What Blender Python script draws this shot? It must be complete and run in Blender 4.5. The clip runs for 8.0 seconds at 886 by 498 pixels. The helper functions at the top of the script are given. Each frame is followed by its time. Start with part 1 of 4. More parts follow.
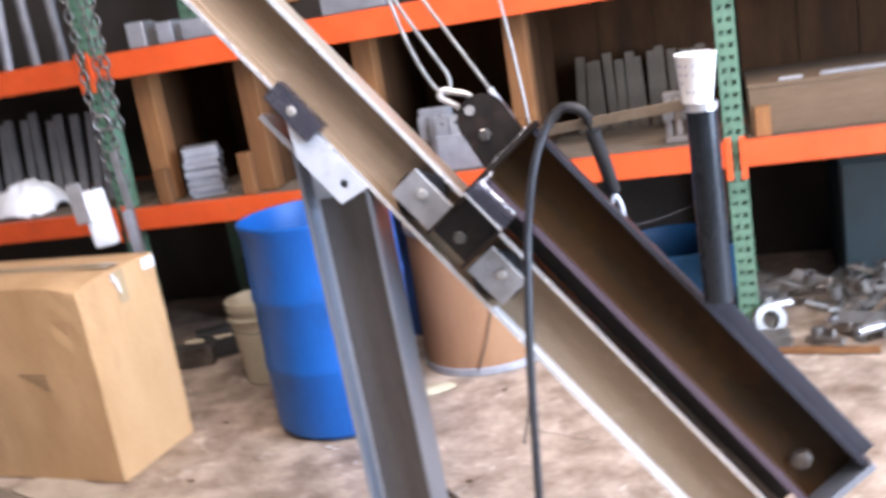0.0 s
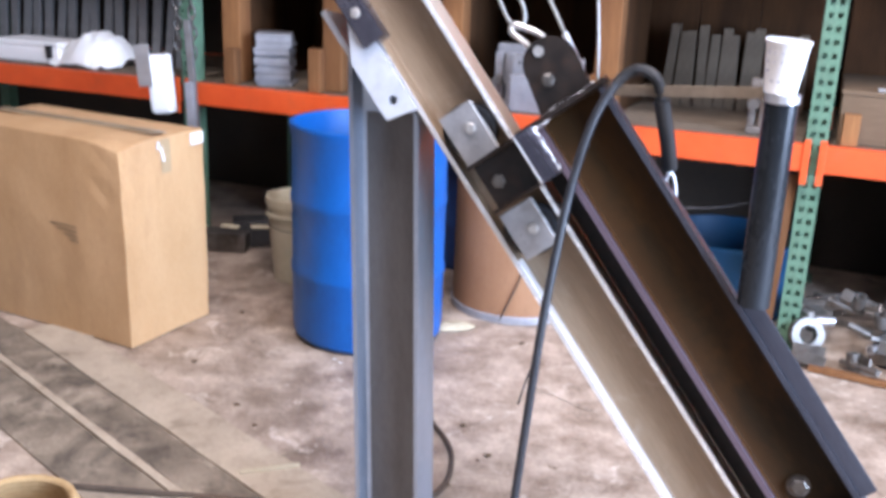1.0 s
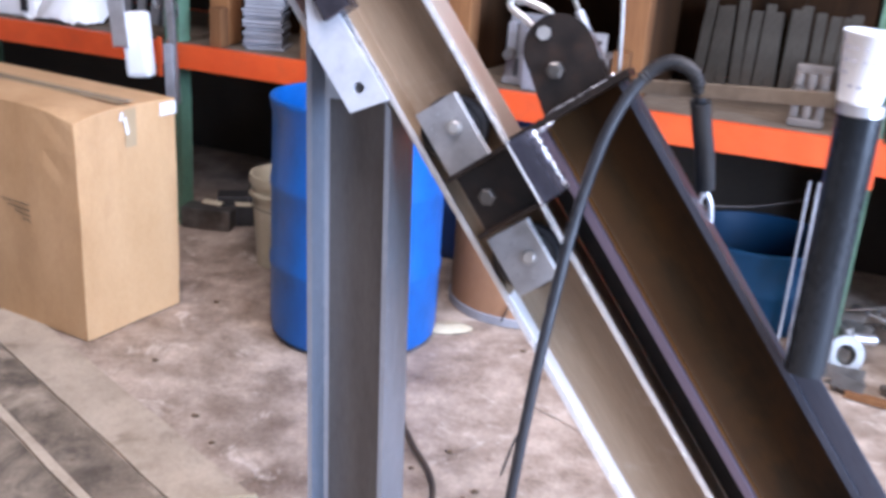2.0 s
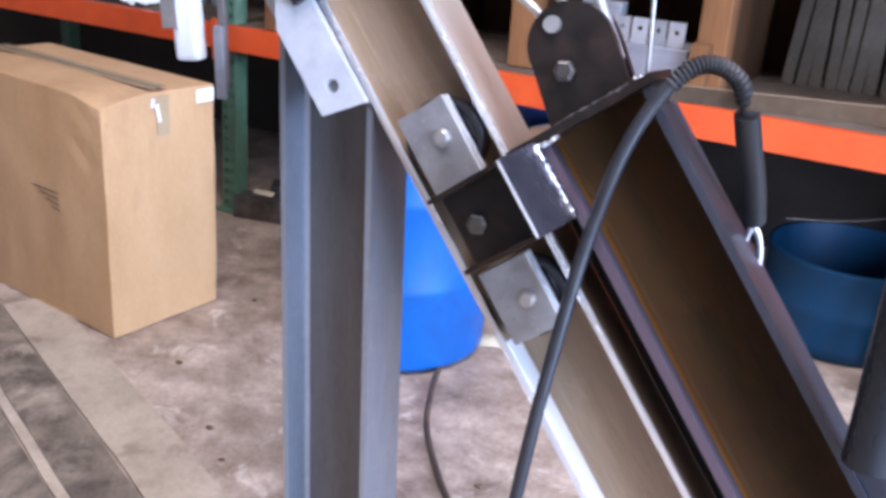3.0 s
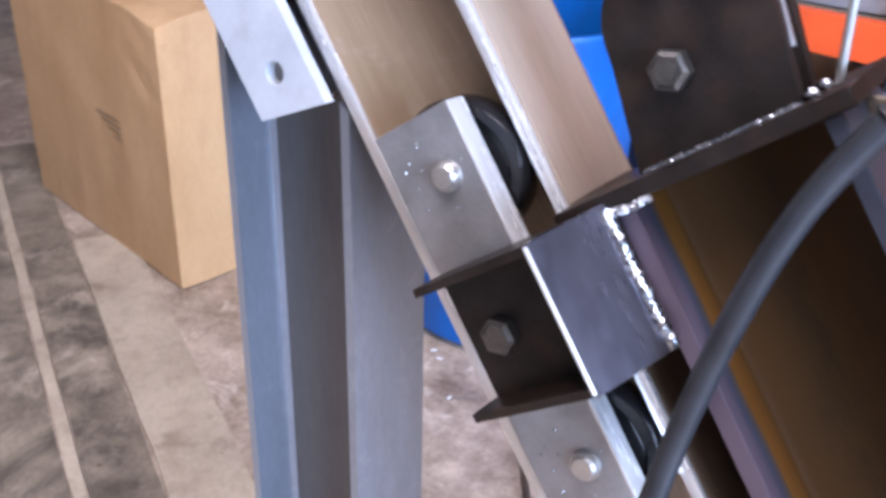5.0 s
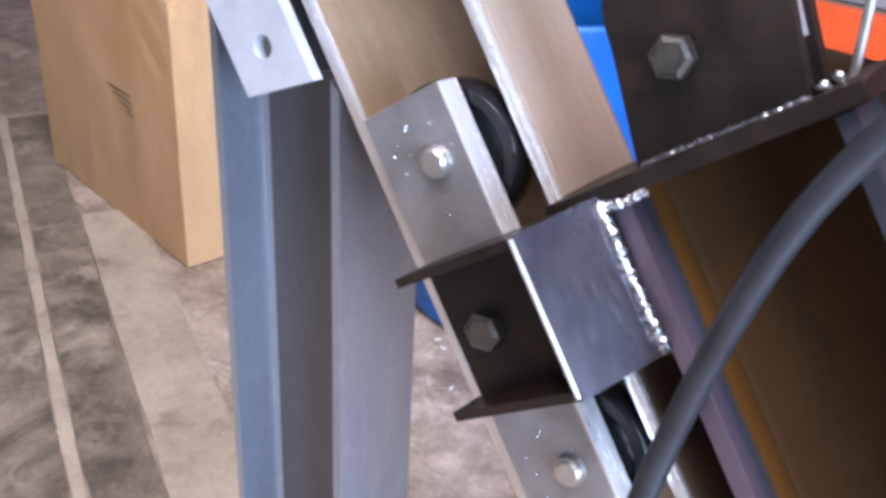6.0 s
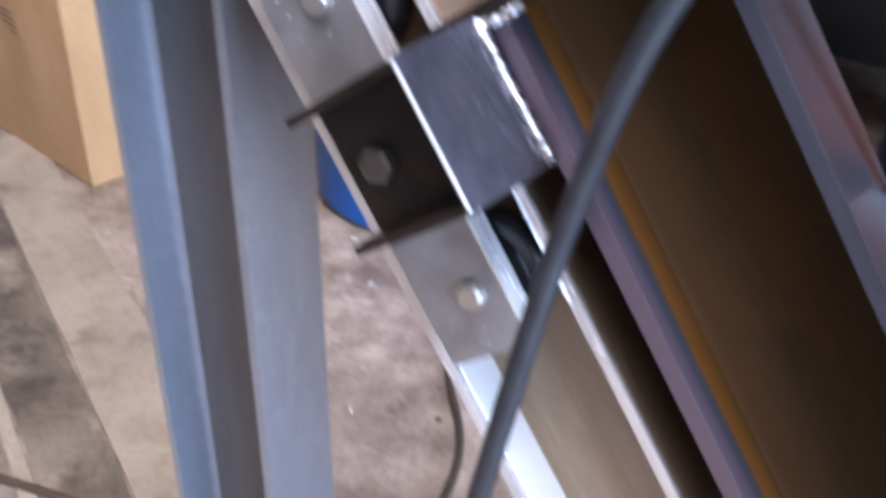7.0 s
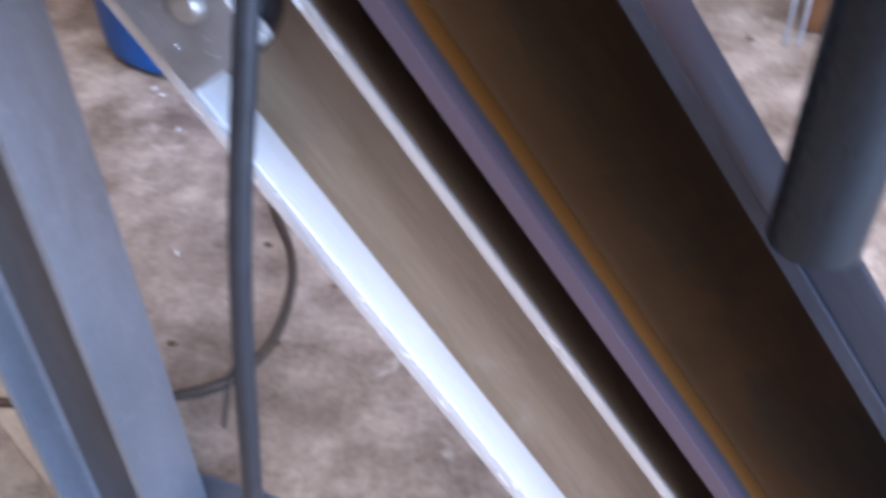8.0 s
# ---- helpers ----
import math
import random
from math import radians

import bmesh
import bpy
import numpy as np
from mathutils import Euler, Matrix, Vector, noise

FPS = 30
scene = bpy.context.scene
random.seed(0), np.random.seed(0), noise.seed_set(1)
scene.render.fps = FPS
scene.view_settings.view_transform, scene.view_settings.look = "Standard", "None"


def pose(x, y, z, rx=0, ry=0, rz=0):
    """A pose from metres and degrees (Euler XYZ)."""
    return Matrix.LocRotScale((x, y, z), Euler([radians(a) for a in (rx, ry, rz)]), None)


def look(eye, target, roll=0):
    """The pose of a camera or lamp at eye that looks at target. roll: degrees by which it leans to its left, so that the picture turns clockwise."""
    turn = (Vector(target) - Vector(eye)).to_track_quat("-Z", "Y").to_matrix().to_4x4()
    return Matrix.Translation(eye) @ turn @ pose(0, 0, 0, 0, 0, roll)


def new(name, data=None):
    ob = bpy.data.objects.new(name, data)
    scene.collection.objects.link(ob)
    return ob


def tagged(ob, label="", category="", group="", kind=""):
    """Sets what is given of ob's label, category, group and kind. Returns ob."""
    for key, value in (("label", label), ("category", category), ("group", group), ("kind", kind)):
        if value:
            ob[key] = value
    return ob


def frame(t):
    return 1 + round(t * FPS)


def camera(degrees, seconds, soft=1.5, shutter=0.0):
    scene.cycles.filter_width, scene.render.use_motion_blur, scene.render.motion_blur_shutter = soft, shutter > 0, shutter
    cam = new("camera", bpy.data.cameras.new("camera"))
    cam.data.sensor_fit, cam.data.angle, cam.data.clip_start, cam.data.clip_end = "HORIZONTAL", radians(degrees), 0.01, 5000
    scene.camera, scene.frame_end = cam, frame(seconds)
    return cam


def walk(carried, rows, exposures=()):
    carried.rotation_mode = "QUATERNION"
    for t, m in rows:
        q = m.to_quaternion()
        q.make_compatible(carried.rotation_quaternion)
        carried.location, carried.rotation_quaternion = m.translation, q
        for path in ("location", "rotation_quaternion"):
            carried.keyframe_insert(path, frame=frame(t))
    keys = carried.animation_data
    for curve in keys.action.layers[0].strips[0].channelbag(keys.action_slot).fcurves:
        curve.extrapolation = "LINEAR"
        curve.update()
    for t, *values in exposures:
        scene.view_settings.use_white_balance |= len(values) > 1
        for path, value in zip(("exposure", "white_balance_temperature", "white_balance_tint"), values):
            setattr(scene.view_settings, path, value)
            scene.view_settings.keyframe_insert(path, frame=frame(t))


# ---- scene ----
cam = camera(49.9, 8.0, soft=3.6, shutter=0.8)
PATH = [
    (0, (0.570, 0.111, 1.532), (0.466, 2.052, 1.062), -9.4),
    (0.5, (0.565, 0.141, 1.521), (0.492, 2.078, 1.029), -1.9),
    (1, (0.619, 0.202, 1.513), (0.395, 2.098, 0.917), 2.2),
    (1.5, (0.644, 0.399, 1.485), (0.440, 2.286, 0.855), 3.2),
    (2, (0.638, 0.639, 1.501), (0.385, 2.506, 0.829), 4.1),
    (3.5, (0.787, 1.114, 1.476), (0.242, 2.886, 0.725), 2.1),
    (4, (0.756, 1.318, 1.474), (0.158, 3.036, 0.643), -0.8),
    (5.5, (0.702, 1.605, 1.450), (-0.055, 3.180, 0.477), 3.6),
    (6, (0.714, 1.608, 1.444), (-0.031, 3.187, 0.469), 4.0),
    (6.5, (0.726, 1.597, 1.432), (0.055, 3.189, 0.424), 3.0),
    (7, (0.752, 1.577, 1.398), (0.201, 3.146, 0.287), 2.7),
    (7.5, (0.806, 1.549, 1.347), (0.425, 3.069, 0.104), 0.3),
    (8, (0.852, 1.541, 1.285), (0.630, 3.024, -0.039), -1.0),
]
walk(cam, [(t, look(eye, target, roll)) for t, eye, target, roll in PATH],
     exposures=[(0.0, 0.13, 6450, 24), (1.0, 0.10, 6050, 24), (2.0, 0.0, 5850, 26), (4.0, -0.12, 5750, 27), (6.5, -0.12, 6000, 25), (8.0, -0.40, 5550, 25)])

# ---- light: a roller door stands open on the right, daylight comes in through it ----
world = bpy.data.worlds.new("sky")
scene.world = world
world.use_nodes = True
wn = world.node_tree
sky = wn.nodes.new("ShaderNodeTexSky")
sky.sky_type, sky.sun_disc = "NISHITA", False
sky.sun_elevation, sky.sun_rotation = radians(40), radians(60)
wn.nodes["Background"].inputs["Strength"].default_value = 0.12
wn.links.new(sky.outputs["Color"], wn.nodes["Background"].inputs["Color"])


def area_lamp(name, m, size_x, size_y, power, colour):
    data = bpy.data.lights.new(name, "AREA")
    data.shape, data.size, data.size_y, data.energy, data.color = "RECTANGLE", size_x, size_y, power, colour
    ob = new(name, data)
    ob.matrix_world = m
    return ob


area_lamp("daylight_door_right", look((5.5, -0.6, 2.1), (0.0, 1.6, 1.2)), 3.6, 3.4, 1250, (0.60, 0.80, 1.0))
area_lamp("daylight_roof_panel", look((0.6, 1.1, 4.56), (0.6, 1.11, 0.0)), 2.2, 2.8, 400, (1.0, 0.96, 0.90))
# weak fill lamp added behind the camera, no known source there
area_lamp("fill_lamp_back", look((-0.7, -3.9, 2.0), (-0.5, 2.5, 0.4)), 3.4, 3.0, 16, (0.95, 0.96, 1.0))


# ---- materials ----
def mat(name, dark, light, rough=0.6, metal=0.0, scale=20.0, fine=300.0, bump=0.15, stretch=(1, 1, 1), spot=None, spot_amount=0.35, spot_scale=6.0, per_object=0.0, rough_var=0.12, spec=0.5):
    """Two-scale procedural surface: broad blotches and fine grain, optional stains, bump."""
    m = bpy.data.materials.new(name)
    m.use_nodes = True
    nt = m.node_tree
    bsdf = nt.nodes["Principled BSDF"]
    link = nt.links.new

    def node(kind, **inputs):
        nd = nt.nodes.new(kind)
        for key, value in inputs.items():
            nd.inputs[key].default_value = value
        return nd
    coord = nt.nodes.new("ShaderNodeTexCoord")
    mapping = node("ShaderNodeMapping", Scale=stretch)
    link(coord.outputs["Object"], mapping.inputs["Vector"])
    broad = node("ShaderNodeTexNoise", Scale=scale, Detail=5.0, Roughness=0.6)
    grain = node("ShaderNodeTexNoise", Scale=fine, Detail=3.0)
    for nd in (broad, grain):
        link(mapping.outputs["Vector"], nd.inputs["Vector"])
    mix1 = nt.nodes.new("ShaderNodeMath")
    mix1.operation = "MULTIPLY_ADD"
    mix1.inputs[1].default_value = 0.35
    link(grain.outputs["Fac"], mix1.inputs[0])
    link(broad.outputs["Fac"], mix1.inputs[2])
    ramp = nt.nodes.new("ShaderNodeValToRGB")
    ramp.color_ramp.elements[0].position, ramp.color_ramp.elements[1].position = 0.45, 0.95
    ramp.color_ramp.elements[0].color, ramp.color_ramp.elements[1].color = (*dark, 1), (*light, 1)
    link(mix1.outputs[0], ramp.inputs["Fac"])
    colour = ramp.outputs["Color"]
    if spot:
        sp = node("ShaderNodeTexNoise", Scale=spot_scale, Detail=6.0, Roughness=0.7)
        link(mapping.outputs["Vector"], sp.inputs["Vector"])
        sr = nt.nodes.new("ShaderNodeValToRGB")
        sr.color_ramp.elements[0].position, sr.color_ramp.elements[1].position = 0.5, 0.68
        sr.color_ramp.elements[0].color = (0, 0, 0, 1)
        sr.color_ramp.elements[1].color = (spot_amount, spot_amount, spot_amount, 1)
        link(sp.outputs["Fac"], sr.inputs["Fac"])
        mx = nt.nodes.new("ShaderNodeMixRGB")
        mx.inputs["Color2"].default_value = (*spot, 1)
        link(sr.outputs["Color"], mx.inputs["Fac"])
        link(colour, mx.inputs["Color1"])
        colour = mx.outputs["Color"]
    if per_object:
        info = nt.nodes.new("ShaderNodeObjectInfo")
        hsv = nt.nodes.new("ShaderNodeHueSaturation")
        rng = nt.nodes.new("ShaderNodeMapRange")
        rng.inputs["To Min"].default_value, rng.inputs["To Max"].default_value = 1 - per_object, 1 + per_object
        link(info.outputs["Random"], rng.inputs["Value"])
        link(rng.outputs["Result"], hsv.inputs["Value"])
        link(colour, hsv.inputs["Color"])
        colour = hsv.outputs["Color"]
    link(colour, bsdf.inputs["Base Color"])
    rr = nt.nodes.new("ShaderNodeMapRange")
    rr.inputs["To Min"].default_value, rr.inputs["To Max"].default_value = max(rough - rough_var, 0.03), min(rough + rough_var, 1)
    link(mix1.outputs[0], rr.inputs["Value"])
    link(rr.outputs["Result"], bsdf.inputs["Roughness"])
    bsdf.inputs["Metallic"].default_value = metal
    bsdf.inputs["Specular IOR Level"].default_value = spec
    if bump:
        bp = nt.nodes.new("ShaderNodeBump")
        bp.inputs["Strength"].default_value, bp.inputs["Distance"].default_value = bump, 0.002
        link(mix1.outputs[0], bp.inputs["Height"])
        link(bp.outputs["Normal"], bsdf.inputs["Normal"])
    return m


M_TAN = mat("olive_tan_mill_steel", (0.185, 0.126, 0.076), (0.33, 0.242, 0.160), 0.36, 0.3, 5, 180, 0.05, (1, 1, 0.12), (0.135, 0.085, 0.045), 0.45, 7)
# bluish base includes daylight mirrored by the column flanges
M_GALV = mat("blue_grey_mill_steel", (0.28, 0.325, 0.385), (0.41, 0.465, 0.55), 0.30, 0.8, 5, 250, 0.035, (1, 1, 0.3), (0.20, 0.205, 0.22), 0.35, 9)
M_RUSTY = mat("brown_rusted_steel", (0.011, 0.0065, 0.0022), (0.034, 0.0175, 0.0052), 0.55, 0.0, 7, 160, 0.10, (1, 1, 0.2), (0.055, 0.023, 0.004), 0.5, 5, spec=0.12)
M_TINT = mat("heat_tinted_steel", (0.085, 0.078, 0.095), (0.21, 0.195, 0.225), 0.22, 0.9, 9, 220, 0.04, (1, 1, 0.25), (0.05, 0.052, 0.075), 0.6, 12)
M_PLATE = mat("grey_flat_bar_steel", (0.24, 0.235, 0.235), (0.38, 0.37, 0.37), 0.36, 0.7, 20, 400, 0.05, spot=(0.16, 0.145, 0.13), spot_amount=0.4, spot_scale=25)
M_CLIP = mat("pale_clip_bar_steel", (0.42, 0.44, 0.47), (0.57, 0.59, 0.62), 0.40, 0.4, 20, 400, 0.05, spot=(0.34, 0.33, 0.32), spot_amount=0.4, spot_scale=25)
# dark steel of ears and bracket, darkened further for the bracket's shade
M_DARKSTEEL = mat("dark_scaled_shaded_steel", (0.005, 0.0034, 0.0027), (0.022, 0.0155, 0.012), 0.36, 0.15, 25, 300, 0.06, spot=(0.034, 0.016, 0.008), spot_amount=0.5, spot_scale=20, spec=0.3)
M_SLATE = mat("blue_black_mill_scale", (0.024, 0.026, 0.034), (0.062, 0.065, 0.08), 0.34, 0.4, 8, 220, 0.05, (1, 1, 0.2), (0.045, 0.038, 0.045), 0.5, 9, spec=0.35)
# near-white steel: strong light on the inner flange put into the colour
M_LITFLANGE = mat("lit_flange_steel", (0.62, 0.61, 0.60), (0.80, 0.79, 0.79), 0.32, 0.35, 8, 260, 0.05, (1, 1, 0.15), (0.45, 0.39, 0.32), 0.45, 5)
# lighter tan: reflected daylight on the outer flange put into the colour
M_TANSHEEN = mat("sheen_tan_flange_steel", (0.36, 0.295, 0.225), (0.56, 0.485, 0.40), 0.32, 0.4, 6, 220, 0.05, (1, 1, 0.15), (0.25, 0.19, 0.13), 0.5, 6)
# pale steel for edge strips: highlights put into the colour
M_EDGELIGHT = mat("edge_highlight_steel", (0.60, 0.585, 0.57), (0.82, 0.81, 0.80), 0.22, 0.6, 8, 260, 0.04, (1, 1, 0.15), (0.42, 0.35, 0.28), 0.4, 5)
# darker column steel: shade on the web put into the colour
M_WEBSHADE = mat("grey_brown_shaded_web", (0.085, 0.080, 0.078), (0.155, 0.148, 0.145), 0.40, 0.6, 6, 220, 0.05, (1, 1, 0.2), (0.065, 0.056, 0.05), 0.4, 9, spec=0.35)
M_WELD = mat("bright_weld_bead", (0.26, 0.27, 0.29), (0.72, 0.73, 0.75), 0.22, 1.0, 90, 500, 0.5)
M_BOLT = mat("zinc_bolt_steel", (0.45, 0.43, 0.40), (0.62, 0.60, 0.57), 0.33, 0.9, 60, 500, 0.08)
M_DARKNUT = mat("dark_nut_steel", (0.08, 0.072, 0.064), (0.17, 0.155, 0.14), 0.28, 0.85, 40, 400, 0.08)
M_RUBBER = mat("black_wheel_plastic", (0.006, 0.006, 0.007), (0.013, 0.013, 0.014), 0.16, 0.0, 40, 400, 0.03)
M_CABLE = mat("dark_grey_cable_sheath", (0.011, 0.012, 0.015), (0.024, 0.026, 0.031), 0.38, 0.0, 30, 500, 0.05)
M_PIPE = mat("black_pipe_steel", (0.007, 0.009, 0.011), (0.022, 0.027, 0.033), 0.24, 0.10, 15, 300, 0.05, (1, 1, 0.2), spec=0.3)
M_CARD = mat("brown_cardboard", (0.48, 0.28, 0.122), (0.62, 0.39, 0.20), 0.85, 0.0, 4, 120, 0.12, (1, 1, 0.4), (0.36, 0.20, 0.09), 0.35, 5)
M_TAPE = mat("clear_packing_tape", (0.42, 0.30, 0.17), (0.50, 0.37, 0.22), 0.18, 0.0, 10, 200, 0.05)
M_SHINYTAPE = mat("glossy_tape_scrap", (0.75, 0.74, 0.70), (0.85, 0.84, 0.8), 0.2, 0.0, 10, 200, 0.05)
M_BLUE = mat("blue_drum_plastic", (0.0010, 0.075, 0.30), (0.0020, 0.112, 0.41), 0.42, 0.0, 3, 60, 0.08, (1, 1, 0.5), (0.006, 0.045, 0.15), 0.6, 6, spec=0.4)
# darker drum blue, shade under the shelf included in the colour
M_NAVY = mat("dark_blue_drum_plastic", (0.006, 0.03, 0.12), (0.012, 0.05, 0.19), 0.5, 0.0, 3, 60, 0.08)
# dark blue for the tub, with the shelf's shade in the colour
M_TEAL = mat("shaded_blue_drum_plastic", (0.002, 0.030, 0.072), (0.0035, 0.046, 0.105), 0.5, 0.0, 3, 60, 0.08, spot=(0.012, 0.026, 0.05), spot_amount=0.5, spot_scale=6, spec=0.25)
M_FIBER = mat("brown_fibre_drum", (0.25, 0.12, 0.055), (0.36, 0.19, 0.095), 0.7, 0.0, 5, 100, 0.1, (1, 1, 0.4))
M_BUCKET = mat("cream_bucket_plastic", (0.42, 0.36, 0.24), (0.55, 0.48, 0.34), 0.5, 0.0, 8, 100, 0.05, spot=(0.2, 0.15, 0.09), spot_amount=0.4)
M_ORANGE = mat("orange_rack_paint", (0.62, 0.070, 0.010), (0.78, 0.105, 0.018), 0.48, 0.0, 6, 120, 0.06, spot=(0.38, 0.08, 0.03), spot_amount=0.3, spot_scale=10)
M_GREEN = mat("green_rack_paint", (0.075, 0.155, 0.095), (0.12, 0.22, 0.14), 0.5, 0.0, 10, 150, 0.06, spot=(0.06, 0.07, 0.05), spot_amount=0.5, spot_scale=12)
M_WOOD = mat("weathered_pine", (0.115, 0.045, 0.016), (0.25, 0.115, 0.042), 0.75, 0.0, 6, 90, 0.2, (1, 1, 0.12), per_object=0.3, spec=0.25)
# darker brown ply: shade inside the shelf bays put into the colour
M_SHADEPLY = mat("dark_shaded_ply", (0.034, 0.015, 0.006), (0.085, 0.038, 0.015), 0.75, 0.0, 5, 80, 0.15, (1, 1, 0.15), (0.018, 0.009, 0.005), 0.5, 4, spec=0.15)
M_PLY = mat("dusty_plywood", (0.105, 0.066, 0.037), (0.175, 0.118, 0.072), 0.8, 0.0, 5, 80, 0.15, (0.15, 1, 1), (0.08, 0.048, 0.026), 0.45, spec=0.25)
M_CAST = mat("rusty_grey_casting", (0.12, 0.10, 0.083), (0.24, 0.205, 0.175), 0.55, 0.3, 10, 150, 0.12, spot=(0.10, 0.06, 0.035), spot_amount=0.5)
M_DECK = mat("dirty_shelf_board", (0.10, 0.075, 0.052), (0.20, 0.155, 0.11), 0.85, 0.0, 5, 80, 0.2, spec=0.3)
M_CONC = mat("stained_concrete", (0.175, 0.122, 0.083), (0.60, 0.48, 0.375), 0.44, 0.0, 7.0, 75, 0.4, spot=(0.135, 0.09, 0.058), spot_amount=0.6, spot_scale=2.2, rough_var=0.24)
M_CONC_PALE = mat("pale_concrete_strip", (0.34, 0.27, 0.19), (0.57, 0.47, 0.35), 0.75, 0.0, 9, 90, 0.3, spot=(0.19, 0.14, 0.095), spot_amount=0.75, spot_scale=4.5)
M_CONC_DARK = mat("dark_worn_strip", (0.12, 0.092, 0.064), (0.35, 0.28, 0.20), 0.7, 0.0, 6, 90, 0.3, spot=(0.06, 0.046, 0.032), spot_amount=0.8, spot_scale=3.5)
M_GREY = mat("grey_painted_castings", (0.19, 0.19, 0.20), (0.36, 0.36, 0.375), 0.5, 0.35, 10, 150, 0.1, per_object=0.25)
M_SCRAP = mat("mixed_scrap_steel", (0.12, 0.105, 0.09), (0.30, 0.28, 0.255), 0.40, 0.7, 15, 200, 0.1, spot=(0.10, 0.06, 0.035), spot_amount=0.5, per_object=0.5)
M_SHINE = mat("bright_galvanised", (0.62, 0.63, 0.65), (0.80, 0.81, 0.83), 0.3, 0.85, 20, 200, 0.05)
M_WHITE = mat("white_paper_cup", (0.78, 0.78, 0.76), (0.86, 0.86, 0.85), 0.55, 0.0, 10, 200, 0.03)
M_PRINT = mat("grey_cup_print", (0.42, 0.42, 0.46), (0.5, 0.5, 0.54), 0.6, 0.0, 10, 200, 0.0)
M_ROPE = mat("galvanised_wire_rope", (0.20, 0.19, 0.175), (0.36, 0.345, 0.32), 0.42, 0.6, 60, 600, 0.3)
M_CHAIN = mat("oily_chain_steel", (0.07, 0.065, 0.06), (0.17, 0.16, 0.145), 0.4, 0.75, 30, 300, 0.1)
M_STRAW = mat("tan_sisal_rope", (0.30, 0.19, 0.08), (0.46, 0.31, 0.15), 0.9, 0.0, 40, 300, 0.4)
M_HOSE = mat("dirty_dark_air_hose", (0.030, 0.022, 0.016), (0.085, 0.058, 0.038), 0.55, 0.0, 9, 200, 0.1, spot=(0.16, 0.085, 0.04), spot_amount=0.5, spot_scale=5)
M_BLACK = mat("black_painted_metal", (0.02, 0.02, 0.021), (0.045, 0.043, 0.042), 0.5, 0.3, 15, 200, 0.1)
# near-black boarding: the shade behind the racks put into the colour
M_DIM = mat("shade_dark_boarding", (0.022, 0.016, 0.011), (0.05, 0.036, 0.025), 0.9, 0.0, 2, 40, 0.2)
# teal taken nearly to black for the shade under the shelf
M_CABINET = mat("shade_dark_teal_cabinet", (0.012, 0.022, 0.023), (0.026, 0.042, 0.042), 0.55, 0.0, 4, 60, 0.1, spot=(0.02, 0.018, 0.014), spot_amount=0.5)
M_WALL = mat("painted_block_wall", (0.13, 0.12, 0.108), (0.20, 0.185, 0.168), 0.85, 0.0, 2, 40, 0.2, spot=(0.09, 0.08, 0.068), spot_amount=0.4, spot_scale=1.5)
M_CEIL = mat("corrugated_roof_sheet", (0.15, 0.15, 0.15), (0.22, 0.22, 0.22), 0.6, 0.3, 2, 40, 0.1)


def flecked(m, tint, amount, scale, low=0.58, high=0.68):
    """Lay ragged pale scuffs or dark oil marks of their own shape over a surface."""
    nt = m.node_tree
    bsdf = nt.nodes["Principled BSDF"]
    under = bsdf.inputs["Base Color"].links[0].from_socket
    coord = nt.nodes.new("ShaderNodeTexCoord")
    fleck = nt.nodes.new("ShaderNodeTexNoise")
    fleck.inputs["Scale"].default_value, fleck.inputs["Detail"].default_value = scale, 9.0
    fleck.inputs["Roughness"].default_value, fleck.inputs["Distortion"].default_value = 0.68, 0.6
    ramp = nt.nodes.new("ShaderNodeValToRGB")
    ramp.color_ramp.elements[0].position, ramp.color_ramp.elements[1].position = low, high
    ramp.color_ramp.elements[0].color, ramp.color_ramp.elements[1].color = (0, 0, 0, 1), (amount, amount, amount, 1)
    mix = nt.nodes.new("ShaderNodeMixRGB")
    mix.inputs["Color2"].default_value = (*tint, 1)
    nt.links.new(coord.outputs["Object"], fleck.inputs["Vector"])
    nt.links.new(fleck.outputs["Fac"], ramp.inputs["Fac"])
    nt.links.new(ramp.outputs["Color"], mix.inputs["Fac"])
    nt.links.new(under, mix.inputs["Color1"])
    nt.links.new(mix.outputs["Color"], bsdf.inputs["Base Color"])


flecked(M_CONC, (0.70, 0.60, 0.50), 0.75, 6.5)
flecked(M_CONC, (0.10, 0.07, 0.05), 0.5, 3.1, 0.60, 0.72)
flecked(M_CONC_PALE, (0.20, 0.15, 0.10), 0.6, 5.0)
flecked(M_CONC_DARK, (0.58, 0.47, 0.35), 0.6, 4.0, 0.56, 0.70)
flecked(M_CONC_DARK, (0.05, 0.038, 0.028), 0.75, 2.6, 0.55, 0.66)
flecked(M_RUSTY, (0.075, 0.028, 0.004), 0.45, 3.0, 0.52, 0.70)
flecked(M_TAN, (0.42, 0.35, 0.28), 0.35, 14.0, 0.56, 0.72)
flecked(M_GALV, (0.52, 0.56, 0.62), 0.35, 22.0, 0.56, 0.70)


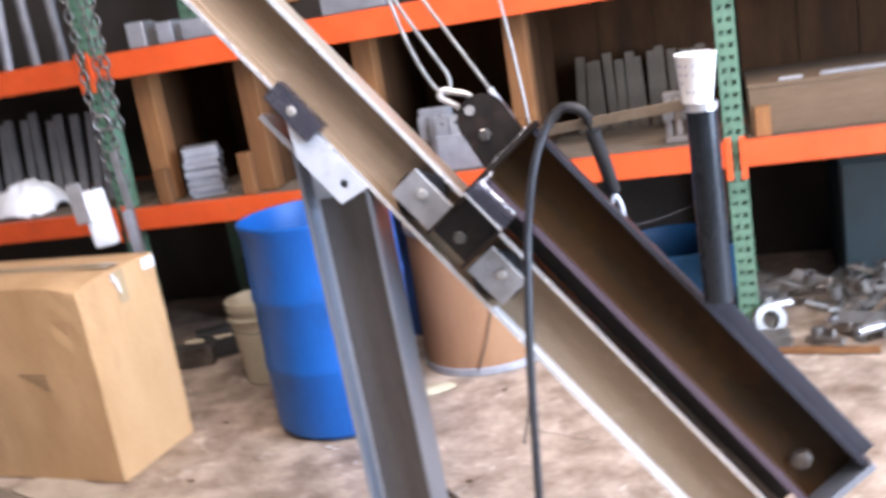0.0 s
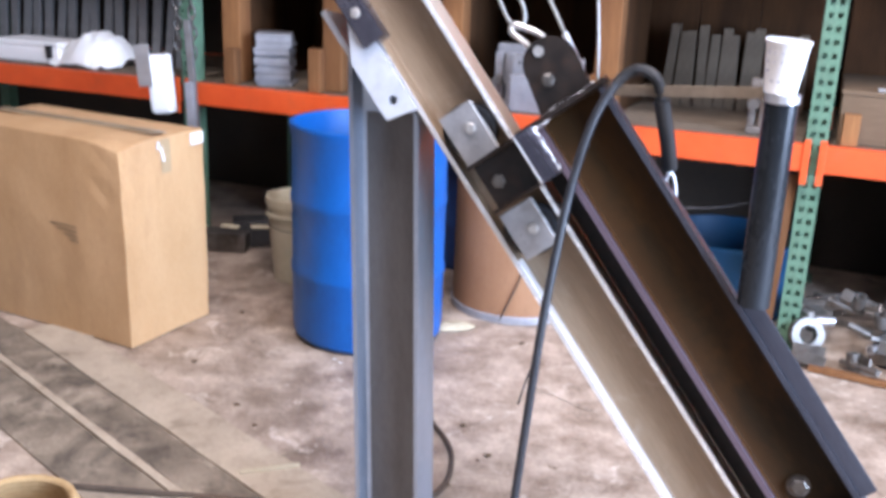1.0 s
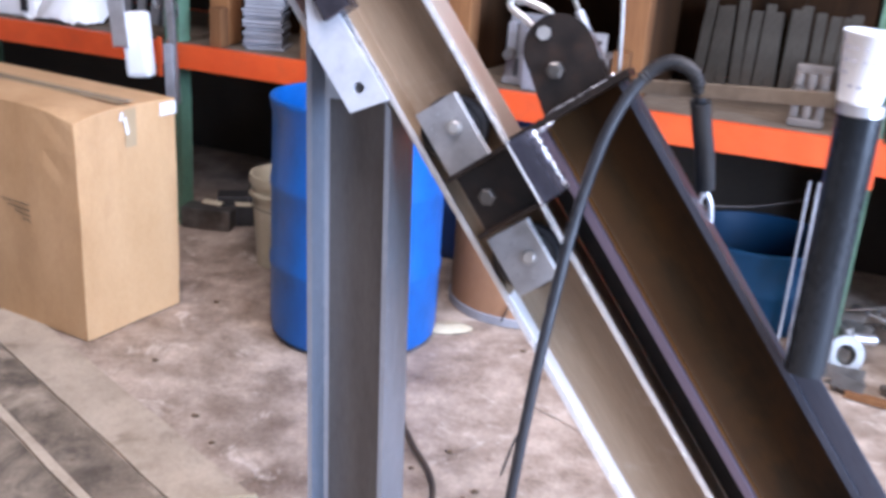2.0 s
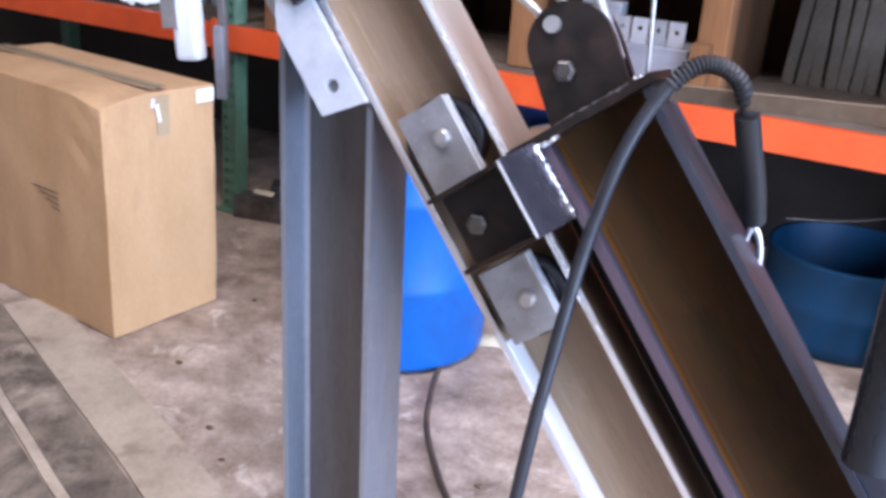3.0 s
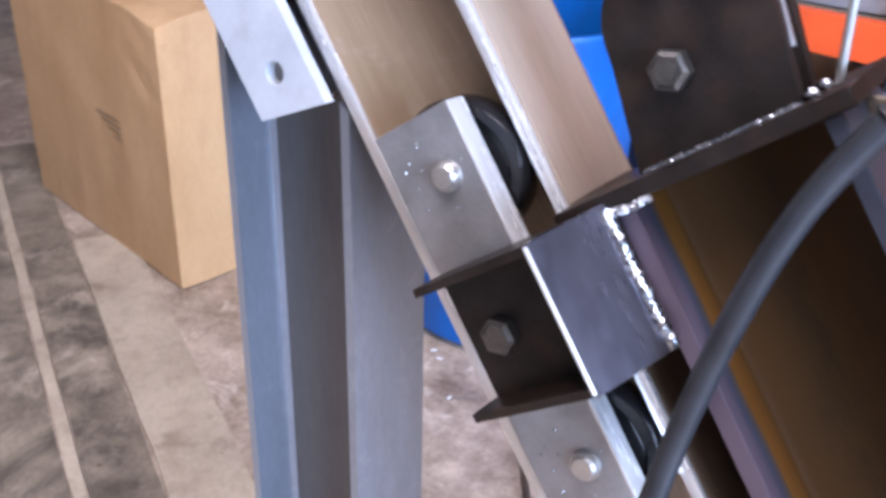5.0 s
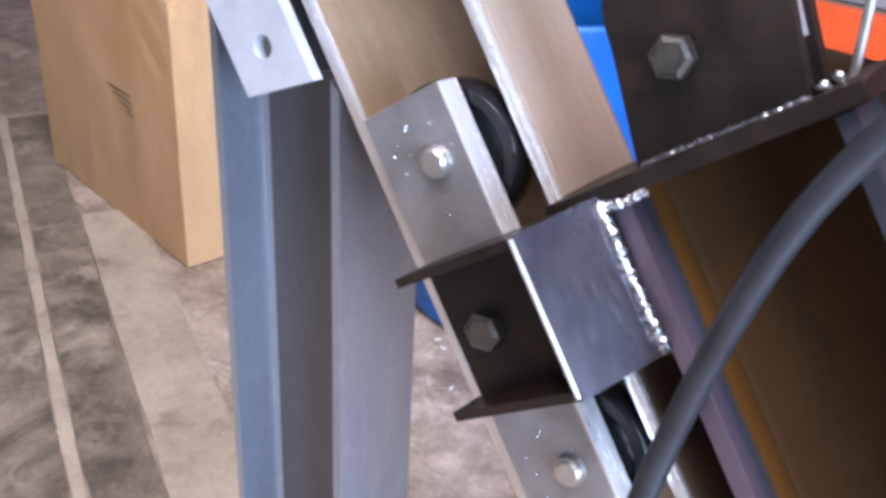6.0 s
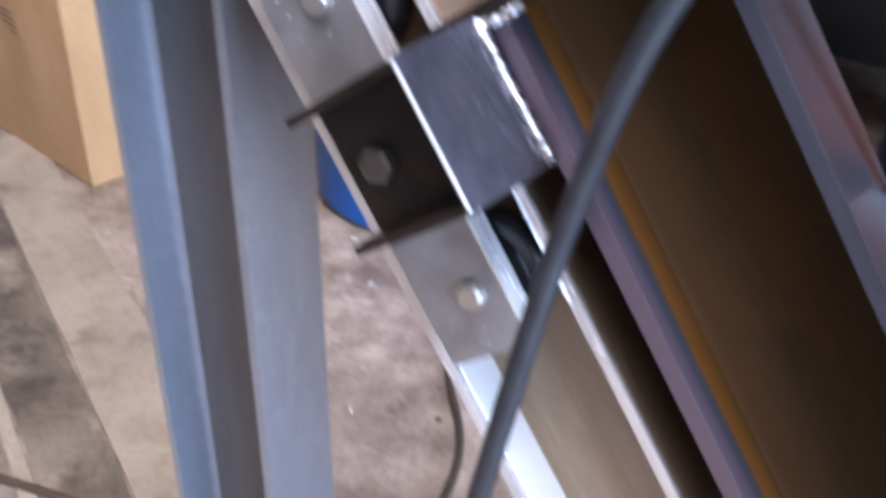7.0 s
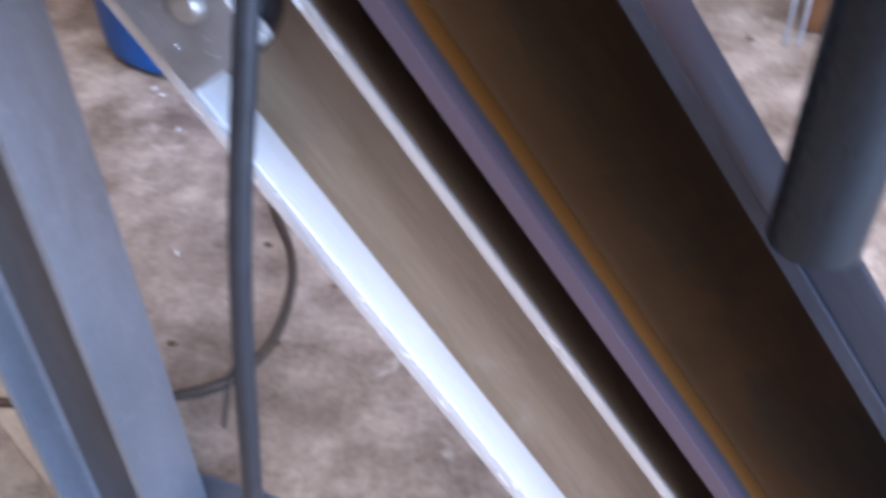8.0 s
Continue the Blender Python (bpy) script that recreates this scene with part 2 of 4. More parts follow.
def heat_mat():
    """Oxide colours left by welding: lavender at the flange edge, then blue, orange and brown towards the web."""
    m = mat("heat_oxide_steel", (0.2, 0.2, 0.2), (0.3, 0.3, 0.3), 0.36, 0.7, 12, 220, 0.06, (1, 1, 0.25))
    nt = m.node_tree
    coord = nt.nodes.new("ShaderNodeTexCoord")
    sep = nt.nodes.new("ShaderNodeSeparateXYZ")
    wob = nt.nodes.new("ShaderNodeTexNoise")
    wob.inputs["Scale"].default_value = 9.0
    add = nt.nodes.new("ShaderNodeMath")
    add.operation = "MULTIPLY_ADD"
    add.inputs[1].default_value = 0.014
    rng = nt.nodes.new("ShaderNodeMapRange")
    rng.inputs["From Min"].default_value, rng.inputs["From Max"].default_value = 0.047, -0.025
    ramp = nt.nodes.new("ShaderNodeValToRGB")
    stops = ((0.0, (0.14, 0.105, 0.128)), (0.22, (0.125, 0.092, 0.120)), (0.34, (0.055, 0.066, 0.098)), (0.46, (0.10, 0.070, 0.055)), (0.53, (0.22, 0.090, 0.017)), (0.66, (0.20, 0.080, 0.014)), (1.0, (0.10, 0.042, 0.008)))
    while len(ramp.color_ramp.elements) < len(stops):
        ramp.color_ramp.elements.new(0.5)
    for el, (p, c) in zip(ramp.color_ramp.elements, stops):
        el.position, el.color = p, (*c, 1)
    nt.links.new(coord.outputs["Object"], sep.inputs[0])
    nt.links.new(coord.outputs["Object"], wob.inputs["Vector"])
    nt.links.new(wob.outputs["Fac"], add.inputs[0])
    nt.links.new(sep.outputs["Y"], add.inputs[2])
    nt.links.new(add.outputs[0], rng.inputs["Value"])
    nt.links.new(rng.outputs["Result"], ramp.inputs["Fac"])
    nt.links.new(ramp.outputs["Color"], nt.nodes["Principled BSDF"].inputs["Base Color"])
    return m


M_HEAT = heat_mat()


def heat_stain(m, start, end, tint):
    """Orange-brown oxide that fades out across the web, away from the welded flange."""
    nt = m.node_tree
    bsdf = nt.nodes["Principled BSDF"]
    under = bsdf.inputs["Base Color"].links[0].from_socket
    coord = nt.nodes.new("ShaderNodeTexCoord")
    sep = nt.nodes.new("ShaderNodeSeparateXYZ")
    wob = nt.nodes.new("ShaderNodeTexNoise")
    wob.inputs["Scale"].default_value = 6.0
    add = nt.nodes.new("ShaderNodeMath")
    add.operation = "MULTIPLY_ADD"
    add.inputs[1].default_value = 0.05
    rng = nt.nodes.new("ShaderNodeMapRange")
    rng.inputs["From Min"].default_value, rng.inputs["From Max"].default_value = start, end
    rng.inputs["To Min"].default_value, rng.inputs["To Max"].default_value = 0.9, 0.0
    mix = nt.nodes.new("ShaderNodeMixRGB")
    mix.inputs["Color2"].default_value = (*tint, 1)
    nt.links.new(coord.outputs["Object"], sep.inputs[0])
    nt.links.new(coord.outputs["Object"], wob.inputs["Vector"])
    nt.links.new(wob.outputs["Fac"], add.inputs[0])
    nt.links.new(sep.outputs["X"], add.inputs[2])
    nt.links.new(add.outputs[0], rng.inputs["Value"])
    nt.links.new(rng.outputs["Result"], mix.inputs["Fac"])
    nt.links.new(under, mix.inputs["Color1"])
    nt.links.new(mix.outputs["Color"], bsdf.inputs["Base Color"])


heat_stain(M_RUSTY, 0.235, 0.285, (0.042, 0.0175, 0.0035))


# ---- mesh helpers ----
def mesh_of(name, bm, material, bevel=0.0, smooth=False):
    """Turn a bmesh into a mesh, with worn, rounded edges where a bevel is given."""
    if bevel:
        edges = [e for e in bm.edges if len(e.link_faces) == 2 and e.calc_face_angle(0) > 0.5]
        bmesh.ops.bevel(bm, geom=edges, offset=bevel, segments=2, profile=0.6, affect="EDGES", clamp_overlap=True)
    bmesh.ops.recalc_face_normals(bm, faces=bm.faces[:])
    me = bpy.data.meshes.new(name)
    bm.to_mesh(me)
    bm.free()
    me.materials.append(material)
    if smooth:
        for p in me.polygons:
            p.use_smooth = True
        me.set_sharp_from_angle(angle=radians(40))
    return me


def thing(name, m=None, label="", category="", group="", kind=""):
    ob = new(name)
    ob.empty_display_size = 0.05
    if m is not None:
        ob.matrix_world = m
    return tagged(ob, label, category, group, kind)


def part(name, bm, material, parent, label="", m=None, bevel=0.0, smooth=False):
    ob = new(name, mesh_of(name, bm, material, bevel, smooth))
    ob.parent = parent
    if m is not None:
        ob.matrix_basis = m
    if label:
        tagged(ob, label)
    return ob


def solo(name, bm, material, m=None, label="", category="", group="", kind="", bevel=0.0, smooth=False):
    ob = new(name, mesh_of(name, bm, material, bevel, smooth))
    if m is not None:
        ob.matrix_world = m
    return tagged(ob, label, category, group, kind)


def box(x0, x1, y0, y1, z0, z1, bm=None, m=None):
    bm = bm or bmesh.new()
    t = Matrix.Translation(((x0 + x1) / 2, (y0 + y1) / 2, (z0 + z1) / 2)) @ Matrix.Diagonal((x1 - x0, y1 - y0, z1 - z0, 1))
    bmesh.ops.create_cube(bm, size=1.0, matrix=(m @ t) if m is not None else t)
    return bm


def cyl(r0, r1, z0, z1, segs=32, bm=None, m=None):
    bm = bm or bmesh.new()
    t = Matrix.Translation((0, 0, (z0 + z1) / 2))
    bmesh.ops.create_cone(bm, cap_ends=True, segments=segs, radius1=r0, radius2=r1, depth=z1 - z0, matrix=(m @ t) if m is not None else t)
    return bm


def lathe(profile, segs=48, bm=None):
    """Turn (radius, height) pairs about z; the profile runs round a closed wall."""
    bm = bm or bmesh.new()
    rings = []
    for r, z in profile:
        if r < 1e-5:
            rings.append([bm.verts.new((0, 0, z))])
        else:
            rings.append([bm.verts.new((r * math.cos(2 * math.pi * k / segs), r * math.sin(2 * math.pi * k / segs), z)) for k in range(segs)])
    for a, b in zip(rings, rings[1:]):
        for k in range(segs):
            q = [a[k % len(a)], a[(k + 1) % len(a)], b[(k + 1) % len(b)], b[k % len(b)]]
            q = list(dict.fromkeys(q))
            if len(q) > 2:
                bm.faces.new(q)
    return bm


def prism(outline, z0, z1, bm=None):
    bm = bm or bmesh.new()
    lo = [bm.verts.new((x, y, z0)) for x, y in outline]
    hi = [bm.verts.new((x, y, z1)) for x, y in outline]
    bm.faces.new(lo[::-1]), bm.faces.new(hi)
    for k in range(len(lo)):
        j = (k + 1) % len(lo)
        bm.faces.new((lo[k], lo[j], hi[j], hi[k]))
    return bm


def smooth_path(points, steps=8):
    """Catmull-Rom through the points."""
    p = [Vector(q) for q in points]
    p = [2 * p[0] - p[1]] + p + [2 * p[-1] - p[-2]]
    out = []
    for a, b, c, d in zip(p, p[1:], p[2:], p[3:]):
        for k in range(steps):
            t = k / steps
            out.append(0.5 * (2 * b + (c - a) * t + (2 * a - 5 * b + 4 * c - d) * t * t + (3 * b - a - 3 * c + d) * t ** 3))
    return out + [p[-2]]


def sweep(points, radius, segs=10, bm=None, steps=8, closed=False, twist=0.0):
    """A round tube along a smooth path; a twist makes a stranded rope section."""
    bm = bm or bmesh.new()
    path = smooth_path(points, steps) if steps else [Vector(q) for q in points]
    rings, up = [], Vector((0.3, 0.2, 1)).normalized()
    run = 0.0
    for k, p in enumerate(path):
        if closed:
            tangent = path[(k + 1) % len(path)] - path[k - 1]
        else:
            tangent = path[min(k + 1, len(path) - 1)] - path[max(k - 1, 0)]
        tangent.normalize()
        side = tangent.cross(up)
        if side.length < 1e-4:
            side = tangent.orthogonal()
        side.normalize()
        up = side.cross(tangent).normalized()
        if k:
            run += (p - path[k - 1]).length
        r = radius(k / (len(path) - 1)) if callable(radius) else radius
        ring = []
        for j in range(segs):
            a = 2 * math.pi * j / segs
            rr = r * (1 + 0.12 * math.cos(3 * a + twist * run)) if twist else r
            ring.append(bm.verts.new(p + side * (rr * math.cos(a)) + up * (rr * math.sin(a))))
        rings.append(ring)
    pairs = list(zip(rings, rings[1:])) + ([(rings[-1], rings[0])] if closed else [])
    for a, b in pairs:
        for j in range(segs):
            bm.faces.new((a[j], a[(j + 1) % segs], b[(j + 1) % segs], b[j]))
    if not closed:
        bm.faces.new(rings[0][::-1]), bm.faces.new(rings[-1])
    return bm


def i_section(w0, depth, n_front, flange, tf, tw, fillet=0.008):
    """Outline of a rolled I section: depth along x from w0, flanges run back from n_front along y."""
    c, w1 = n_front - flange / 2, w0 + depth
    a, b = w0 + tf, w1 - tf
    f, h = fillet, tw / 2
    k = f * 0.3
    return [(w0, n_front - flange), (a, n_front - flange), (a, c - h - f), (a + k, c - h - k), (a + f, c - h), (b - f, c - h), (b - k, c - h - k), (b, c - h - f), (b, n_front - flange),
            (w1, n_front - flange), (w1, n_front), (b, n_front), (b, c + h + f), (b - k, c + h + k), (b - f, c + h), (a + f, c + h), (a + k, c + h + k), (a, c + h + f), (a, n_front), (w0, n_front)]


def hex_bolt(parent, m, across=0.019, high=0.008, washer=True, name="bolt"):
    r = across / math.sqrt(3)
    bm = cyl(r, r, 0.0, high * 0.85, 6)
    cyl(r * 0.93, r * 0.72, high * 0.85, high, 6, bm)
    if washer:
        cyl(r * 1.12, r * 1.12, -0.001, 0.0015, 24, bm)
    return part(name, bm, M_BOLT, parent, "", m)


# ---- structure: floor, walls, roof ----
def floor_and_walls():
    bm = bmesh.new()
    bmesh.ops.create_grid(bm, x_segments=60, y_segments=60, size=1.0, matrix=Matrix.Translation((0, 1.5, 0)) @ Matrix.Diagonal((6.2, 6.2, 1, 1)))
    for v in bm.verts:
        v.co.z = -0.004 + 0.003 * noise.noise(v.co * 1.3)
    solo("floor", bm, M_CONC, None, "stained grey-brown concrete workshop floor", "floor", "", "structure", smooth=True)
    # wall set close and coloured dark to paint the gloom behind the racks
    solo("wall_north", box(-6.5, 6.5, 1.25, 1.4, 0, 4.6), M_DIM, pose(0.39, 4.33, 0, 0, 0, -15.0), "boarded wall darkened for the shade behind the racks", "wall", "", "structure")
    solo("wall_west", box(-6.2, -6, -4.2, 7.2, 0, 4.6), M_WALL, None, "dim painted block wall", "wall", "", "structure")
    # unseen south wall; its opening is added to suit the fill lamp
    bm = box(-6, -2.6, -4.2, -4.0, 0, 4.6)
    box(1.2, 6, -4.2, -4.0, 0, 4.6, bm)
    box(-2.6, 1.2, -4.2, -4.0, 3.6, 4.6, bm)
    solo("wall_south", bm, M_WALL, None, "unseen block wall with an opening for the back fill", "wall", "", "structure")
    bm = box(5.6, 5.8, -4.2, -2.5, 0, 4.6)
    box(5.6, 5.8, 1.3, 7.2, 0, 4.6, bm)
    box(5.6, 5.8, -2.5, 1.3, 3.9, 4.6, bm)
    solo("wall_east", bm, M_WALL, None, "painted block wall with a wide open roller door", "wall", "", "structure")
    bm = box(-6.2, -0.55, -4.2, 7.2, 4.6, 4.7)
    box(1.75, 6.2, -4.2, 7.2, 4.6, 4.7, bm)
    box(-0.55, 1.75, -4.2, -0.35, 4.6, 4.7, bm)
    box(-0.55, 1.75, 2.55, 7.2, 4.6, 4.7, bm)
    solo("ceiling", bm, M_CEIL, None, "grey sheet-metal roof with an open roof light", "ceiling", "", "structure")


floor_and_walls()

# strips let into the floor
STRIP = pose(-1.434, 3.52, 0, 0, 0, -37.2)


def floor_strip(name, y0, y1, x0, x1, top, material, label):
    bm = bmesh.new()
    n = 40
    lo, hi = [], []
    for k in range(n + 1):
        x = x0 + (x1 - x0) * k / n
        j0, j1 = 0.006 * noise.noise((x * 5, y0 * 9, 1)), 0.006 * noise.noise((x * 5, y1 * 9, 7))
        lo.append((x, y0 + j0)), hi.append((x, y1 + j1))
    prism(lo + hi[::-1], -0.01, top, bm)
    return solo(name, bm, material, STRIP, label, "floor strip", "", "structure")


floor_strip("floor_strip", -0.022, 0.155, 0.0, 2.2, 0.006, M_CONC_PALE, "pale worn concrete strip let into the floor")
floor_strip("floor_strip", -0.172, -0.028, -0.9, 2.2, 0.003, M_CONC_DARK, "dark oily strip let into the floor")
floor_strip("floor_strip", -0.205, -0.176, -0.9, 2.2, 0.008, M_CONC_PALE, "narrow pale kerb along the dark floor strip")
floor_strip("floor_strip", -0.40, -0.210, -0.9, 2.2, 0.004, M_CONC_DARK, "grey worn strip let into the floor")

def floor_crack(points, width):
    """A shallow dark crack: a wavering thin ribbon a hair above the slab."""
    path = smooth_path(points, 10)
    bm = bmesh.new()
    rnd = random.Random(int(points[0][0] * 50) + 3)
    left, right = [], []
    for k, p in enumerate(path):
        t = (path[min(k + 1, len(path) - 1)] - path[max(k - 1, 0)]).normalized()
        s = Vector((-t.y, t.x, 0)) * width * rnd.uniform(0.4, 1.0)
        q = p + Vector((rnd.uniform(-1, 1), rnd.uniform(-1, 1), 0)) * 0.004
        left.append(bm.verts.new((q.x + s.x, q.y + s.y, 0.0022))), right.append(bm.verts.new((q.x - s.x, q.y - s.y, 0.0022)))
    for k in range(len(path) - 1):
        bm.faces.new((left[k], right[k], right[k + 1], left[k + 1]))
    return solo("floor_crack", bm, M_CONC_DARK, None, "thin dark crack in the concrete floor", "floor crack", "", "structure")


floor_crack([(-0.08, 3.30, 0), (0.0, 3.36, 0), (0.10, 3.40, 0), (0.2, 3.52, 0)], 0.003)
floor_crack([(-0.52, 2.80, 0), (-0.22, 2.65, 0), (0.0, 2.50, 0), (0.2, 2.3, 0)], 0.003)
floor_crack([(-2.2, 3.7, 0), (-1.8, 3.62, 0), (-1.434, 3.53, 0)], 0.006)
floor_crack([(-0.62, 2.25, 0), (-0.33, 2.53, 0), (-0.24, 2.645, 0), (-0.12, 2.80, 0)], 0.006)
floor_crack([(0.6, 3.4, 0), (0.9, 3.2, 0), (1.3, 3.15, 0)], 0.0025)

# ---- the pair of inclined steel beams; X across, Y towards the front, Z down the slope ----
D = Vector((0.5878, -0.1651, -0.7920)).normalized()
W = Vector((0.8014, -0.0152, 0.5979))
W = (W - D * W.dot(D)).normalized()
N = D.cross(W)
O = Vector((0.2932, 2.2406, 1.2079))
F = Matrix(((W.x, N.x, D.x, O.x), (W.y, N.y, D.y, O.y), (W.z, N.z, D.z, O.z), (0, 0, 0, 1)))
FACE = pose(0, 0, 0, -90)          # turns local z to +Y of the beam space


def main_rail():
    rail = thing("inclined_rail", F, "olive-tan rolled steel rail beam leaning up from the floor", "steel beam")
    part("beam", prism(i_section(0.0, 0.1465, 0.0, 0.140, 0.010, 0.008, 0.010), -1.9, 1.44), M_TAN, rail, "", bevel=0.0035, smooth=True)
    # added pale liner paints the lit part, starting where the shadow ends
    part("flange_face", box(0.0098, 0.0118, -0.052, -0.004, 0.425, 1.43), M_LITFLANGE, rail, "inner flange face whitened for the light on it")
    # pale strips along both toes stand in for their highlight lines
    part("flange_toe", box(-0.0006, 0.0106, -0.004, 0.0014, -1.9, 1.43), M_EDGELIGHT, rail, "flange edge with its highlight painted on", bevel=0.0016, smooth=True)
    part("flange_toe", box(0.1359, 0.1471, -0.006, 0.0014, -1.9, 1.43), M_EDGELIGHT, rail, "flange edge with its highlight painted on", bevel=0.0034, smooth=True)
    # added face paints the sheen, stopping where the carriage shades the flange
    part("outer_face", box(0.1462, 0.1478, -0.134, -0.006, -1.9, 0.19), M_TANSHEEN, rail, "outer flange face lightened for its daylight sheen")
    part("foot_plate", box(-0.06, 0.2, -0.2, 0.06, 1.44, 1.452), M_GALV, rail)
    return rail


def plate_with_hole(x0, x1, z0, z1, y0, y1, hx, hz, hr, segs=20, cut=0.0):
    """Flat bar in the X-Z plane with a round hole through it."""
    bm = bmesh.new()
    rings = []
    for y in (y0, y1):
        inner = [bm.verts.new((hx + hr * math.cos(2 * math.pi * k / segs), y, hz + hr * math.sin(2 * math.pi * k / segs))) for k in range(segs)]
        outer = []
        for k in range(segs):
            c, s = math.cos(2 * math.pi * k / segs), math.sin(2 * math.pi * k / segs)
            tx = ((x1 - hx) if c > 0 else (x0 - hx)) / c if abs(c) > 1e-6 else 1e9
            tz = ((z1 - hz) if s > 0 else (z0 - hz)) / s if abs(s) > 1e-6 else 1e9
            t = min(tx, tz)
            px, pz = hx + t * c, hz + t * s
            outer.append([px, y, pz - (cut * (x1 - px) / (x1 - x0) if pz > z1 - 1e-6 else 0.0)])
        for cx, cz in ((x0, z0), (x0, z1), (x1, z0), (x1, z1)):
            best = min(range(segs), key=lambda q: (outer[q][0] - cx) ** 2 + (outer[q][2] - cz) ** 2)
            outer[best] = [cx, y, cz - (cut if (cx, cz) == (x0, z1) else 0.0)]
        rings.append((inner, [bm.verts.new(q) for q in outer]))
    (i0, o0), (i1, o1) = rings
    for k in range(segs):
        j = (k + 1) % segs
        bm.faces.new((i0[k], i0[j], o0[j], o0[k])), bm.faces.new((i1[k], o1[k], o1[j], i1[j]))
        bm.faces.new((i0[k], i1[k], i1[j], i0[j])), bm.faces.new((o0[k], o0[j], o1[j], o1[k]))
    return bm


def clip_plates():
    clip = thing("splice_clip", F, "pale steel flat-bar clip joining the column to the rail", "steel clip")
    part("flat_bar", plate_with_hole(-0.060, 0.010, -0.255, 0.033, 0.028, 0.040, -0.024, -0.011, 0.010, cut=0.016), M_CLIP, clip)
    upper = part("upper_bar", box(-0.014, 0.038, 0.002, 0.052, -0.272, -0.132), M_TINT, clip, "darker bluish clamp bar", bevel=0.002)
    hex_bolt(clip, pose(0.010, 0.052, -0.205) @ FACE, 0.018, 0.007)
    part("back_leg", box(-0.060, -0.048, -0.1, 0.028, -0.255, 0.010), M_PLATE, clip)
    return clip


def wheel_plate(z0, z1, zc, tag):
    wheel_truck = thing("trolley_wheel", F, tag, "trolley wheel", "trolley wheels on the rail")
    bm = box(0.036, 0.112, 0.012, 0.036, z0, z1)
    part("side_plate", bm, M_PLATE, wheel_truck, "", bevel=0.0015)
    # pale strip paints the lit right side of the plate
    part("ground_edge", box(0.1105, 0.1135, 0.0125, 0.0366, z0 + 0.001, z1 - 0.001), M_EDGELIGHT, wheel_truck, "plate edge lightened for the light on it", bevel=0.001)
    # wheel with a groove, axle along Y
    prof = [(0.0, -0.022), (0.045, -0.022), (0.057, -0.019), (0.0595, -0.014), (0.0595, 0.006), (0.057, 0.011), (0.050, 0.013), (0.047, 0.010), (0.030, 0.010), (0.027, 0.014), (0.0, 0.014)]
    part("wheel", lathe(prof, 40), M_RUBBER, wheel_truck, "glossy black plastic wheel", pose(0.0735, -0.006, zc) @ FACE, smooth=True)
    part("axle", cyl(0.008, 0.008, -0.055, 0.03, 16), M_BOLT, wheel_truck, "", pose(0.0735, -0.006, zc) @ FACE)
    bm = cyl(0.0125, 0.0115, 0.0, 0.006, 24)
    cyl(0.0105, 0.0085, 0.006, 0.009, 24, bm)
    part("bolt", bm, M_BOLT, wheel_truck, "rounded bright bolt head", pose(0.085, 0.036, zc) @ FACE, smooth=True)
    rnd = random.Random(3)
    bm = bmesh.new()
    for k in range(14):
        a = rnd.uniform(0, 6.28)
        q = (0.078 + rnd.uniform(0.018, 0.034) * math.cos(a), 0.0362, zc + rnd.uniform(0.018, 0.04) * math.sin(a))
        if 0.040 < q[0] < 0.108 and z0 + 0.004 < q[2] < z1 - 0.004:
            bmesh.ops.create_icosphere(bm, subdivisions=1, radius=rnd.uniform(0.0006, 0.0013), matrix=Matrix.Translation(q))
    tagged(part("weld_spatter", bm, M_WELD, wheel_truck), kind="stuff")
    return wheel_truck


def weld_bead(points, r, parent, m=None):
    """One rippled bead along a line: a thick line whose radius and height waver."""
    rnd = random.Random(11)
    path = smooth_path(points, 30)
    off = [Vector((rnd.uniform(-1, 1), rnd.uniform(-1, 1), rnd.uniform(-1, 1))) * r * 0.10 for _ in path]
    swell = [1 + 0.10 * math.sin(k * 1.7) + rnd.uniform(-0.08, 0.08) for k in range(len(path))]
    bm = sweep([p + o for p, o in zip(path, off)], lambda f: r * swell[min(int(f * (len(path) - 1) + 0.5), len(path) - 1)], 10, steps=0)
    return part("weld", bm, M_WELD, parent, "bright rippled weld bead", m, smooth=True)


